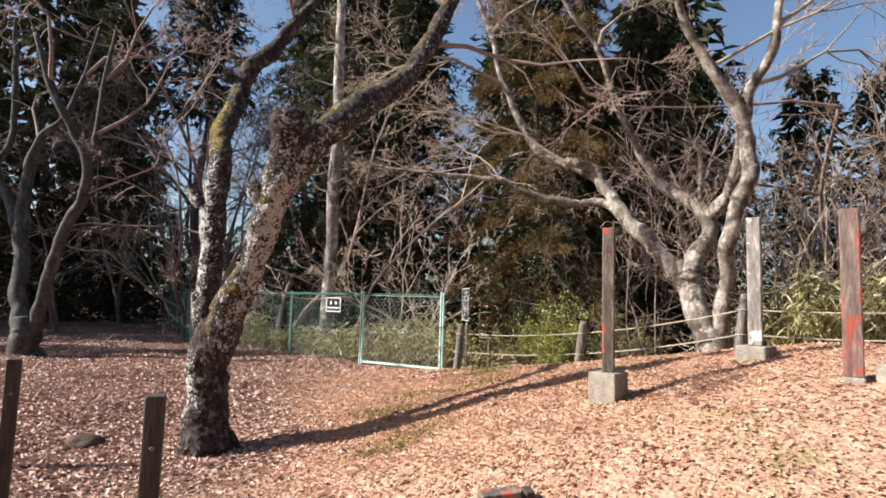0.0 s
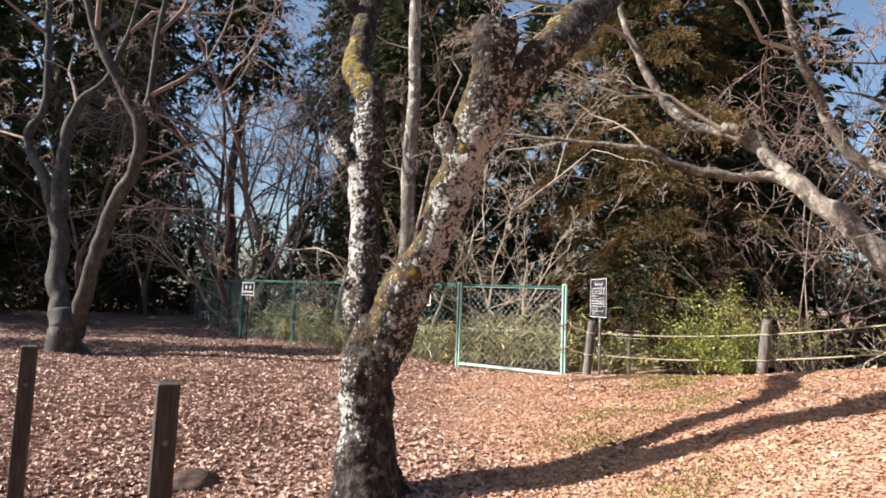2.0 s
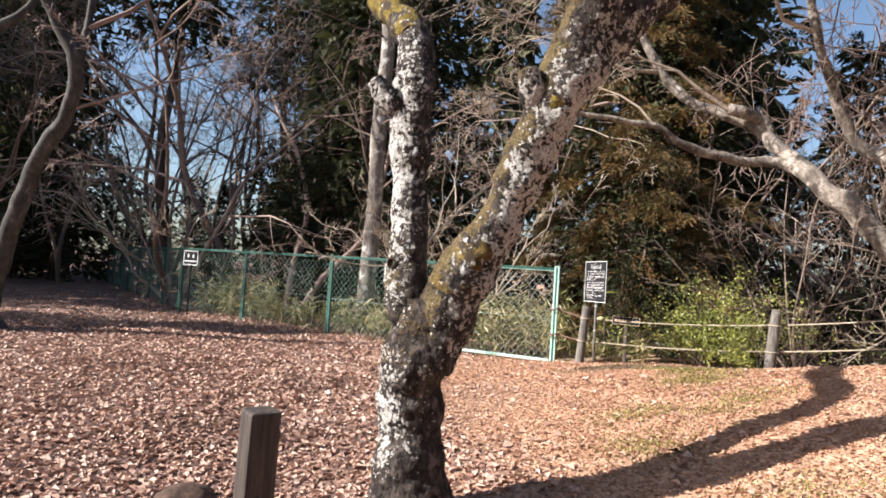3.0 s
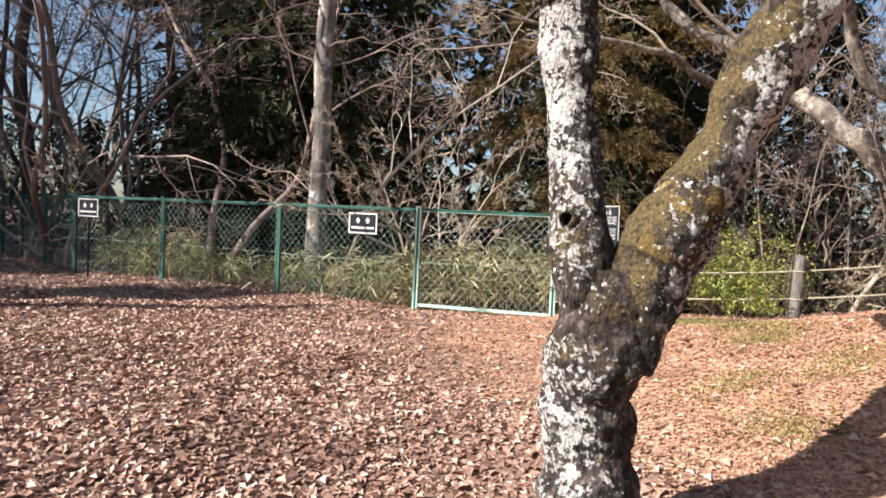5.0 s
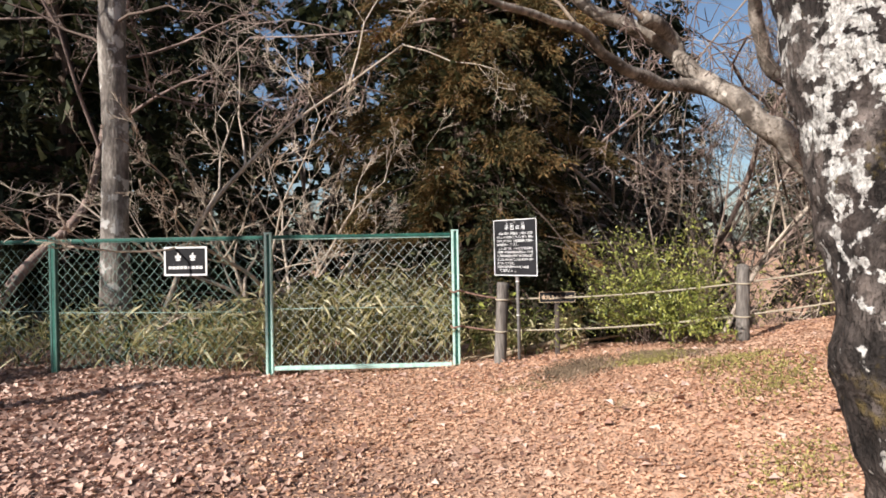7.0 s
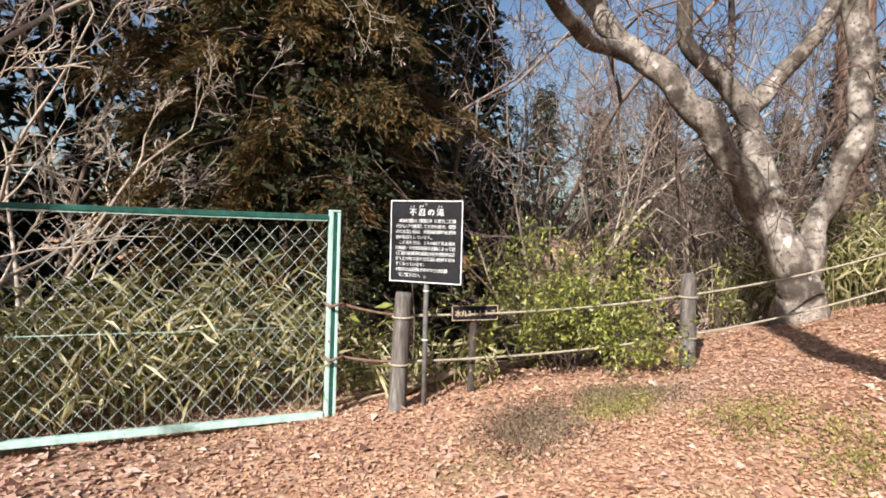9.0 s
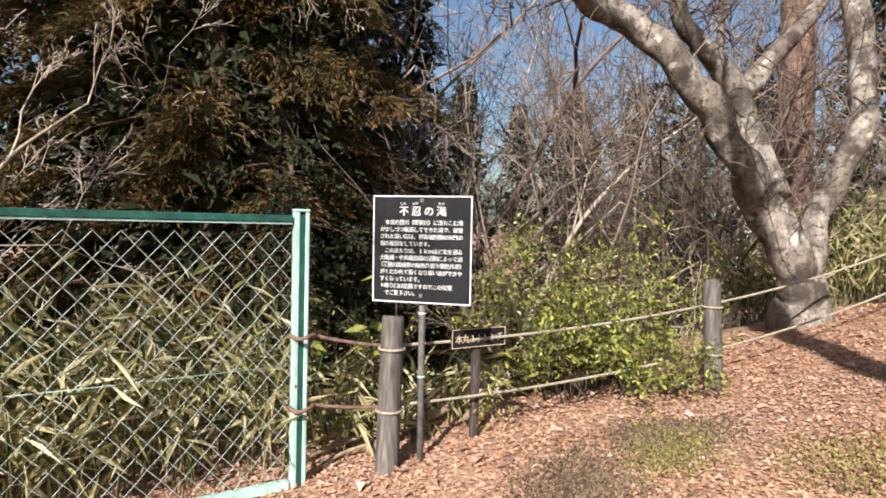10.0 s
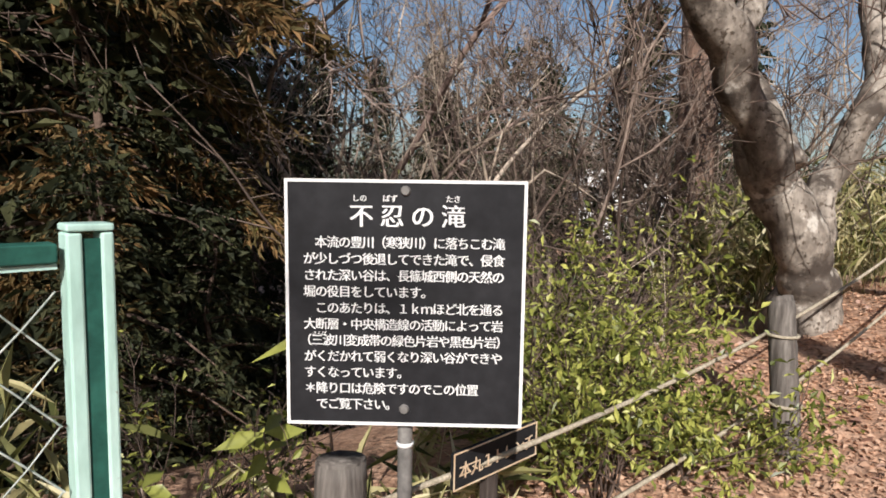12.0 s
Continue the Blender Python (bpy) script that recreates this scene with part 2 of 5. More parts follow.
skin(M_BARK_UPRIGHT, *PALE_LICHEN, 0.605, 0.62, (-0.08, -0.05, 0), ((0.9, -0.05), (1.3, -0.005), (1.6, 0.01), (1.8, 0.065), (2.5, 0.06), (2.85, 0.0), (3.1, -0.08), (6.0, -0.06)), shift=6, **LICHEN_GRAIN)
M_BARK_LEANING = cherry_bark("cherry_leaning_bark")
skin(M_BARK_LEANING, (0.075, 0.054, 0.028), (0.205, 0.15, 0.066), 0.575, 0.66, (-0.13, 0.02, 0.12), ((0.9, -0.02), (1.4, 0.01), (1.7, 0.02), (2.2, 0.01), (2.7, 0.02), (3.6, 0.0), (6.0, -0.04)), shift=9, raise_by=0.010, broad=5.0)
skin(M_BARK_LEANING, *PALE_LICHEN, 0.61, 0.625, (0.05, -0.10, -0.03), ((0.9, -0.06), (1.35, -0.01), (1.6, 0.02), (1.9, 0.05), (2.5, 0.04), (2.9, -0.04), (6.0, -0.07)), shift=3, **LICHEN_GRAIN)
M_PALE = mat("smooth_grey_bark", [(0.3, (0.085, 0.07, 0.058)), (0.5, (0.235, 0.20, 0.168)), (0.7, (0.47, 0.42, 0.365))],
             scale=6, bump_scale=30, fine=0.3, bump=0.35, rough=0.8, stretch=(1, 1, 0.6))
# real dark blotches, widened so they also carry the neighbour crown's shadow
overlay(M_PALE, (0.075, 0.06, 0.05), 5, 0.50, 0.60, shift=5, detail=9)
overlay(M_PALE, (0.11, 0.085, 0.065), 30, 0.56, 0.64, shift=3, detail=8, raise_by=0.004)
overlay(M_PALE, (0.50, 0.46, 0.41), 9, 0.6, 0.68, shift=8, detail=7, broad=2.0, sway=0.3)
# bark colour lowered to carry the partial shade this tree stands in
M_GREYBARK = mat("grey_bark", [(0.3, (0.025, 0.023, 0.021)), (0.55, (0.07, 0.064, 0.058)), (0.75, (0.17, 0.16, 0.146))],
                 scale=7, bump_scale=30, fine=0.35, bump=0.5, stretch=(1, 1, 0.5))
M_TWIG = mat("twig_bark", [(0.2, (0.085, 0.058, 0.047)), (0.55, (0.195, 0.145, 0.118)), (0.85, (0.38, 0.30, 0.25))],
             scale=1.5, fine=0.3, bump=0, per_object=0.5)
# brighter copy of twig_bark: sunlight on the crowns is put into its colour
M_TWIG_LIT = mat("sunlit_twig_bark", [(0.2, (0.12, 0.082, 0.07)), (0.55, (0.29, 0.21, 0.18)), (0.85, (0.52, 0.41, 0.35))],
                  scale=1.5, fine=0.3, bump=0, per_object=0.3)
M_TWIG_PALE = mat("pale_twig_bark", [(0.2, (0.25, 0.195, 0.15)), (0.55, (0.455, 0.37, 0.29)), (0.85, (0.63, 0.54, 0.45))],
                  scale=1.5, fine=0.3, bump=0, per_object=0.4)
M_CEDARBARK = mat("cedar_bark", [(0.3, (0.06, 0.04, 0.03)), (0.6, (0.16, 0.11, 0.085)), (0.8, (0.27, 0.21, 0.17))],
                  scale=6, stretch=(2, 2, 0.25), fine=0.4, bump=0.8, bump_scale=30, dist=0.02)
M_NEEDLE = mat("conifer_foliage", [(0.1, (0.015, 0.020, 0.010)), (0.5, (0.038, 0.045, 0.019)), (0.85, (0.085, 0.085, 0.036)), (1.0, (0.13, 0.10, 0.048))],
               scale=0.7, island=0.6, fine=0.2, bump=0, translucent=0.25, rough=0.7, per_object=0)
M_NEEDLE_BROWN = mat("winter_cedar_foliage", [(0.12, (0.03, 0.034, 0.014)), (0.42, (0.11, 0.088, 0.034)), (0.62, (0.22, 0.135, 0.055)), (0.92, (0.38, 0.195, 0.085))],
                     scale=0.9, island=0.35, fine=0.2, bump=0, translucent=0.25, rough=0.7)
M_SASA = mat("bamboo_grass", [(0.1, (0.045, 0.065, 0.02)), (0.35, (0.24, 0.24, 0.085)), (0.65, (0.58, 0.52, 0.28)), (1.0, (0.84, 0.77, 0.56))],
             scale=2, island=0.8, fine=0.15, bump=0, translucent=0.35, rough=0.5)
M_SHRUB = mat("evergreen_leaf", [(0.1, (0.04, 0.056, 0.013)), (0.5, (0.235, 0.26, 0.055)), (0.85, (0.52, 0.52, 0.14)), (1.0, (0.56, 0.47, 0.17))],
              scale=2, island=0.7, fine=0.12, bump=0, translucent=0.25, rough=0.4, spec=0.5)
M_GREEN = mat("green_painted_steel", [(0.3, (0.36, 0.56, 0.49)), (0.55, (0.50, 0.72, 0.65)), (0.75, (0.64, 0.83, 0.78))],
              scale=14, fine=0.15, bump=0.1, rough=0.45, spec=0.5, stretch=(1, 1, 0.3))
overlay(M_GREEN, (0.17, 0.09, 0.05), 16, 0.66, 0.72, shift=1)
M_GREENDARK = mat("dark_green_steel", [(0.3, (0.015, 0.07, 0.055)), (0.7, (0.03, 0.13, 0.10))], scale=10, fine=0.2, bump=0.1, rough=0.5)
M_WIRE = mat("coated_wire", [(0.35, (0.22, 0.26, 0.235)), (0.65, (0.60, 0.64, 0.60))], scale=38, fine=0.2, bump=0, rough=0.5)
M_WIREDULL = mat("dull_green_wire", [(0.3, (0.13, 0.24, 0.20)), (0.7, (0.27, 0.38, 0.33))], scale=10, fine=0.2, bump=0, rough=0.6)
M_GREENMID = mat("weathered_green_steel", [(0.3, (0.035, 0.085, 0.07)), (0.7, (0.085, 0.17, 0.145))], scale=12, fine=0.25, bump=0.1, rough=0.6, stretch=(1, 1, 0.3))
M_RUST = mat("rusted_steel", [(0.3, (0.09, 0.045, 0.028)), (0.7, (0.24, 0.12, 0.07))], scale=40, fine=0.3, bump=0.4, bump_scale=120)
M_BLACK = mat("black_sign_panel", [(0.3, (0.014, 0.014, 0.016)), (0.7, (0.024, 0.024, 0.027))], scale=5, fine=0.15, bump=0.03, rough=0.6, spec=0.15)
M_WHITE = mat("white_paint", [(0.3, (0.74, 0.74, 0.74)), (0.7, (0.84, 0.84, 0.84))], scale=20, fine=0.06, bump=0, rough=0.6)
M_CREAM = mat("faded_cream_paint", [(0.3, (0.62, 0.42, 0.25)), (0.7, (0.80, 0.68, 0.52))], scale=25, fine=0.06, bump=0, rough=0.6)
M_STEELGREY = mat("grey_steel", [(0.3, (0.11, 0.105, 0.10)), (0.7, (0.22, 0.21, 0.20))], scale=20, fine=0.2, bump=0.1, rough=0.55)
M_LOG = mat("weathered_log", [(0.3, (0.075, 0.063, 0.056)), (0.55, (0.155, 0.138, 0.124)), (0.75, (0.27, 0.245, 0.22))],
            scale=10, stretch=(3, 3, 0.25), fine=0.4, bump=0.6, bump_scale=25, dist=0.01)
M_DARKPOST = mat("dark_stained_timber", [(0.3, (0.035, 0.027, 0.024)), (0.6, (0.075, 0.06, 0.053)), (0.8, (0.14, 0.115, 0.10))],
                 scale=8, stretch=(3, 3, 0.3), fine=0.4, bump=0.5, bump_scale=30, dist=0.008, rough=0.7)
M_REDPOST = mat("weathered_red_post", [(0.3, (0.05, 0.04, 0.034)), (0.5, (0.125, 0.10, 0.085)), (0.7, (0.25, 0.215, 0.185))],
                scale=9, stretch=(2, 2, 0.4), fine=0.35, bump=0.5, bump_scale=30)
overlay(M_REDPOST, (0.46, 0.095, 0.045), 9, 0.585, 0.625, detail=6, shift=11.3, stretch=(1.3, 1.3, 0.6), broad=2.4, sway=0.7)
M_REDPOST_THICK = mat("flaking_red_post", [(0.3, (0.06, 0.045, 0.04)), (0.5, (0.15, 0.11, 0.095)), (0.7, (0.27, 0.22, 0.19))],
                      scale=9, stretch=(2, 2, 0.4), fine=0.4, bump=0.5, bump_scale=30)
overlay(M_REDPOST_THICK, (0.30, 0.07, 0.048), 9, 0.475, 0.56, detail=7, shift=5.1, stretch=(1.3, 1.3, 0.5), broad=2.0, sway=0.5)
M_GREYPOST = mat("weathered_grey_post", [(0.3, (0.10, 0.09, 0.08)), (0.5, (0.24, 0.22, 0.20)), (0.7, (0.42, 0.39, 0.36))],
                 scale=9, stretch=(2, 2, 0.4), fine=0.35, bump=0.5, bump_scale=30)
overlay(M_GREYPOST, (0.62, 0.60, 0.55), 7, 0.56, 0.6, detail=5, shift=4)
M_STONE = mat("concrete_block", [(0.3, (0.19, 0.165, 0.135)), (0.6, (0.30, 0.265, 0.22)), (0.8, (0.40, 0.36, 0.31))], scale=9, fine=0.25, bump=0.4, bump_scale=50)
M_ROPE = mat("braided_rope", [(0.3, (0.30, 0.25, 0.18)), (0.7, (0.52, 0.46, 0.36))], scale=30, fine=0.3, bump=0.4, bump_scale=120)
M_ROPERED = mat("reddish_tie_rope", [(0.3, (0.13, 0.072, 0.056)), (0.7, (0.31, 0.195, 0.15))], scale=30, fine=0.3, bump=0.4, bump_scale=120)
M_DEADWOOD = mat("bleached_dead_wood", [(0.3, (0.20, 0.14, 0.09)), (0.7, (0.46, 0.36, 0.25))], scale=9, stretch=(2, 2, 0.5), fine=0.3, bump=0.4)

# ---- mesh helpers ----


def link(name, data, parent=None, label="", category="", group="", kind=""):
    ob = new(name, data)
    if parent is not None:
        ob.parent = parent
    return tagged(ob, label, category, group, kind)


def mesh_from(name, verts, faces, material, smooth=True):
    """A mesh from arrays of corners and of faces that all have the same number of corners."""
    verts, faces = np.asarray(verts, np.float32), np.asarray(faces, np.int32)
    me = bpy.data.meshes.new(name)
    k = faces.shape[1]
    me.vertices.add(len(verts))
    me.vertices.foreach_set("co", verts.ravel())
    me.loops.add(faces.size)
    me.loops.foreach_set("vertex_index", faces.ravel())
    me.polygons.add(len(faces))
    me.polygons.foreach_set("loop_start", np.arange(0, faces.size, k, dtype=np.int32))
    me.polygons.foreach_set("use_smooth", np.full(len(faces), smooth))
    me.update(calc_edges=True)
    me.materials.append(material)
    return me


def joined(pieces):
    vs, fs, k = [], [], 0
    for v, f in pieces:
        vs.append(v)
        fs.append(f + k)
        k += len(v)
    return np.concatenate(vs), np.concatenate(fs)


def bm_mesh(name, bm, material, smooth=False):
    me = bpy.data.meshes.new(name)
    bmesh.ops.recalc_face_normals(bm, faces=bm.faces)
    bm.to_mesh(me)
    bm.free()
    for p in me.polygons:
        p.use_smooth = smooth
    me.materials.append(material)
    return me


def part(name, bm, material, parent, label="", smooth=False):
    return link(name, bm_mesh(name, bm, material, smooth), parent, label)


def box(bm, size, centre, bevel=0.004, m=None, cuts=0):
    """Adds a bevelled box."""
    r = bmesh.ops.create_cube(bm, size=1.0)
    vs = r["verts"]
    bmesh.ops.scale(bm, vec=size, verts=vs)
    bmesh.ops.translate(bm, vec=centre, verts=vs)
    if m is not None:
        bmesh.ops.transform(bm, matrix=m, verts=vs)
    if bevel:
        es = list({e for v in vs for e in v.link_edges})
        bmesh.ops.bevel(bm, geom=es, offset=bevel, segments=2, affect="EDGES", profile=0.5)


def spline(nodes, per):
    """Catmull-Rom through rows of (x, y, z, r)."""
    p = np.asarray(nodes, float)
    p = np.vstack([2 * p[0] - p[1], p, 2 * p[-1] - p[-2]])
    p[[0, -1], 3] = p[[1, -2], 3]
    t = np.linspace(0, 1, per, endpoint=False)[:, None]
    rows = []
    for i in range(1, len(p) - 2):
        a, b, c, d = p[i - 1:i + 3]
        rows.append(0.5 * ((2 * b) + (c - a) * t + (2 * a - 5 * b + 4 * c - d) * t ** 2 + (3 * b - a - 3 * c + d) * t ** 3))
    rows.append(p[-2][None])
    return np.vstack(rows)


def tube(rows, sides, rough=0.0, freq=6.0, cap=True):
    """A closed tube along rows of (x, y, z, r); rough makes it knobbly."""
    pts, rad = np.asarray(rows)[:, :3], np.maximum(np.asarray(rows)[:, 3], 0.0006)
    tan = np.gradient(pts, axis=0)
    tan /= np.linalg.norm(tan, axis=1)[:, None] + 1e-9
    ref = np.array([0.0, 1.0, 0.0]) if abs(tan[0][1]) < 0.8 else np.array([1.0, 0.0, 0.0])
    us = []
    for t in tan:
        ref = ref - t * (ref @ t)
        ref /= np.linalg.norm(ref) + 1e-9
        us.append(ref)
    u = np.array(us)
    w = np.cross(tan, u)
    a = np.arange(sides) * 2 * np.pi / sides
    ring = u[:, None] * np.cos(a)[None, :, None] + w[:, None] * np.sin(a)[None, :, None]
    r = np.repeat(rad[:, None], sides, 1)
    if rough:
        for i in range(len(pts)):
            for j in range(sides):
                q = Vector(pts[i] + ring[i, j] * rad[i])
                r[i, j] *= 1 + rough * (noise.noise(q * freq) + 0.6 * noise.noise(q * freq * 2.7) + 0.35 * noise.noise(q * freq * 6.1))
    v = (pts[:, None] + ring * r[:, :, None]).reshape(-1, 3)
    n = len(pts)
    i, j = np.meshgrid(np.arange(n - 1), np.arange(sides), indexing="ij")
    i, j = i.ravel(), j.ravel()
    k = (j + 1) % sides
    f = np.stack([i * sides + j, i * sides + k, (i + 1) * sides + k, (i + 1) * sides + j], 1)
    if cap:
        end = len(v)
        v = np.vstack([v, pts[-1] + tan[-1] * rad[-1] * 0.25, pts[0]])
        js = np.arange(0, sides - 1, 2)
        top = np.stack([(n - 1) * sides + js, (n - 1) * sides + js + 1, (n - 1) * sides + (js + 2) % sides, np.full(len(js), end)], 1)
        low = np.stack([js + 1, js, np.full(len(js), end + 1), (js + 2) % sides], 1)
        f = np.vstack([f, top, low])
    return v, f


def sprout(rng, start, way, length, radius, depth, out, spread=0.7, lift=0.15, kids=4, wobble=0.22, shrink=0.6, steps=5, first=0.25):
    """Grows a branch and its side branches; adds (rows) to out, each row (x, y, z, r)."""
    p, d = np.array(start, float), np.array(way, float)
    d /= np.linalg.norm(d)
    rows = [(*p, radius)]
    for i in range(steps):
        d = d + rng.normal(0, wobble, 3) + np.array([0, 0, lift])
        d /= np.linalg.norm(d)
        p = p + d * length / steps
        rows.append((*p, radius * (1 - 0.75 * (i + 1) / steps)))
        if depth > 0 and (i + 1) / steps > first:
            for _ in range(max(1, round(kids / steps + rng.uniform(-0.4, 0.6)))):
                side = rng.normal(0, 1, 3)
                side -= d * (side @ d)
                side /= np.linalg.norm(side) + 1e-9
                k = 1 - 0.45 * (i + 1) / steps
                sprout(rng, p, d + side * spread * rng.uniform(0.7, 1.4), length * shrink * k * rng.uniform(0.7, 1.25),
                       radius * 0.55 * k, depth - 1, out, spread, lift, kids, wobble, shrink, max(3, steps - 1), first)
    out.append(rows)


def twigs_mesh(name, out, material, least=0.0016, middle=6):
    pieces = []
    for rows in out:
        r = np.array(rows)
        if r[0, 3] < 0.006 and len(r) > 3:
            r = r[[0, len(r) // 2, -1]]
        r[:, 3] = np.maximum(r[:, 3], least)
        sides = 9 if r[0, 3] > 0.05 else middle if r[0, 3] > 0.015 else 3
        pieces.append(tube(r, sides, cap=False))
    v, f = joined(pieces)
    return mesh_from(name, v, f, material)


def leaves(rng, at, way, length, width, curl=0.25, up=None):
    """Folded leaves: base, two sides and tip, at the given places."""
    n = len(at)
    way = way / (np.linalg.norm(way, axis=1)[:, None] + 1e-9)
    nor = rng.normal(0, 1, (n, 3)) * 0.6 + (np.array([0, 0, 1.0]) if up is None else up)
    side = np.cross(way, nor)
    side /= np.linalg.norm(side, axis=1)[:, None] + 1e-9
    nor = np.cross(side, way)
    L, W = length[:, None], width[:, None]
    mid = at + way * L * 0.45
    lift = nor * W * curl
    v = np.stack([at, mid + side * W * 0.5 + lift, at + way * L - nor * L * 0.12, mid - side * W * 0.5 + lift], 1).reshape(-1, 3)
    k = np.arange(n)[:, None] * 4
    f = np.concatenate([k + np.array([[0, 1, 2]]), k + np.array([[0, 2, 3]])], 0)
    return v, f


# ---- ground ----
HUMPS = ((2.6, 5.2, -0.127), (4.5, 3.0, 0.70), (4.6, 6.4, 0.806), (1.2, 7.0, 0.43), (-1.2, 5.4, -0.149), (1.9, 4.2, 0.59), (0.0, 8.6, 0.053))


def smooth01(u):
    u = np.clip(u, 0, 1)
    return u * u * (3 - 2 * u)


def height(x, y):
    """The height of the ground: a low mound, a rise towards the fence, and a ravine beyond the rope."""
    x, y = np.asarray(x, float), np.asarray(y, float)
    z = 0.37 / (1 + np.exp(-np.clip((y - 8.0) / 1.6, -30, 30)))
    for cx, cy, w in HUMPS:
        z = z + w * np.exp(-((x - cx) ** 2 + (y - cy) ** 2) / (2 * 1.8 ** 2))
    z = z + 0.35 * smooth01((x - 4.5) / 3) * smooth01((9 - np.abs(y)) / 5)
    beyond = 0.653 * x + 0.757 * (y - 10.17)
    z = z - 4.5 * smooth01((beyond - 0.9) / 9) * smooth01((x + 1.0) / 5)
    z = z + 5.0 * smooth01((beyond - 14) / 25) * smooth01((x + 1.0) / 5)
    z = z + 0.018 * np.sin(x * 2.1 + 1.3 * np.sin(y * 1.7)) + 0.014 * np.sin(y * 3.3 + x * 1.1) + 0.008 * np.sin(x * 7.3 + y * 5.1)
    return z


def hz(x, y):
    return float(height(x, y))


def spread_axis(lo, hi, step, far):
    inner = np.arange(lo, hi + step / 2, step)
    g, out, k = step, [], 0.0
    while k < far:
        g *= 1.22
        k += g
        out.append(k)
    out = np.array(out)
    return np.concatenate([lo - out[::-1], inner, hi + out])


gx, gy = spread_axis(-11, 8, 0.14, 2500), spread_axis(0, 16, 0.14, 2500)
GX, GY = np.meshgrid(gx, gy, indexing="ij")
gv = np.stack([GX, GY, height(GX, GY)], 2).reshape(-1, 3)
gi, gj = np.meshgrid(np.arange(len(gx) - 1), np.arange(len(gy) - 1), indexing="ij")
gk = (gi * len(gy) + gj).ravel()
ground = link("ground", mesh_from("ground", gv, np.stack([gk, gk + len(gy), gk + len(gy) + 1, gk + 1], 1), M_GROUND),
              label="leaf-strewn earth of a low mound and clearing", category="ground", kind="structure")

# ---- the three old trees ----


def old_tree(base, limbs, material, label, group="", sides=22, per=7, rough=0.10, freq=6.0, crook=0.3, slim=1.0, own={}):
    """A tree whose limbs are given by rows of (x, y, z, r); each limb is a part."""
    root = link("tree", None, label=label, category="tree", group=group)
    for k, (name, nodes) in enumerate(limbs):
        rows = spline(nodes, per)
        for r in rows:
            q = Vector(r[:3])
            r[:3] += crook * r[3] * np.array(noise.noise_vector(q * 2.6))
            r[3] *= slim * (1 + 0.16 * noise.noise(q * 4.1) + 0.10 * noise.noise(q * 9.7))
        v, f = tube(rows, sides, rough, freq)
        link(name, mesh_from(name, v, f, own.get(k, material)), root)
    return root


def crown(root, rng, starts, material, depth=3, **how):
    out = []
    for p, way, length, radius in starts:
        sprout(rng, p, way, length, radius, depth, out, **how)
    link("twig_mass", twigs_mesh("twig_mass", out, material, 0.0034), root, kind="stuff")


T1 = [
    ("trunk", [(-2.15, 5.86, -0.12, 0.33), (-2.16, 5.86, 0.06, 0.275), (-2.18, 5.86, 0.24, 0.225), (-2.21, 5.87, 0.58, 0.19), (-2.2, 5.86, 0.9, 0.19), (-2.15, 5.82, 1.14, 0.205), (-2.13, 5.81, 1.28, 0.14)]),
    ("stem", [(-2.2, 5.86, 0.95, 0.13), (-2.27, 5.88, 1.3, 0.113), (-2.28, 5.92, 1.6, 0.107), (-2.28, 5.98, 1.9, 0.104), (-2.32, 6.02, 2.3, 0.119), (-2.31, 6.05, 2.6, 0.121), (-2.3, 6.13, 2.9, 0.113), (-2.42, 6.38, 3.14, 0.104), (-2.53, 6.70, 3.39, 0.103), (-2.56, 7.12, 3.77, 0.107), (-2.52, 7.43, 4.35, 0.11), (-2.28, 7.63, 4.75, 0.0922), (-2.06, 7.84, 5.23, 0.076), (-1.82, 8.09, 5.72, 0.0619), (-1.44, 8.39, 6.64, 0.0447), (-1.34, 8.60, 7.81, 0.0199)]),
    ("stem", [(-2.13, 5.81, 0.95, 0.165), (-2.02, 5.74, 1.3, 0.158), (-1.9, 5.7, 1.55, 0.139), (-1.76, 5.64, 1.9, 0.132), (-1.66, 5.55, 2.2, 0.134), (-1.54, 5.45, 2.48, 0.147), (-1.4, 5.45, 2.7, 0.144), (-1.21, 5.42, 2.9, 0.126), (-1.02, 5.45, 3.1, 0.133), (-0.88, 5.66, 3.32, 0.131), (-0.74, 5.95, 3.55, 0.124), (-0.48, 6.3, 3.86, 0.112), (-0.22, 6.5, 4.37, 0.105), (-0.01, 6.7, 4.93, 0.0892), (0.28, 6.9, 5.68, 0.069), (0.68, 7.1, 6.55, 0.0276)]),
    ("sawn_stub", [(-1.54, 5.48, 2.5, 0.15), (-1.47, 5.38, 2.82, 0.138), (-1.44, 5.3, 3.1, 0.132), (-1.435, 5.295, 3.115, 0.11)]),
    ("burl", [(-2.32, 6.03, 2.42, 0.095), (-2.44, 6.0, 2.46, 0.085), (-2.55, 5.97, 2.58, 0.05)]),
    ("burl", [(-1.62, 5.52, 2.35, 0.1), (-1.72, 5.45, 2.45, 0.08), (-1.76, 5.42, 2.55, 0.05)]),
    ("burl", [(-2.25, 5.86, 1.22, 0.1), (-2.31, 5.82, 1.2, 0.085), (-2.35, 5.79, 1.19, 0.05)]),
    ("sawn_stub", [(-2.56, 7.31, 4.09, 0.065), (-2.69, 7.26, 4.22, 0.06), (-2.76, 7.23, 4.28, 0.05)]),
]
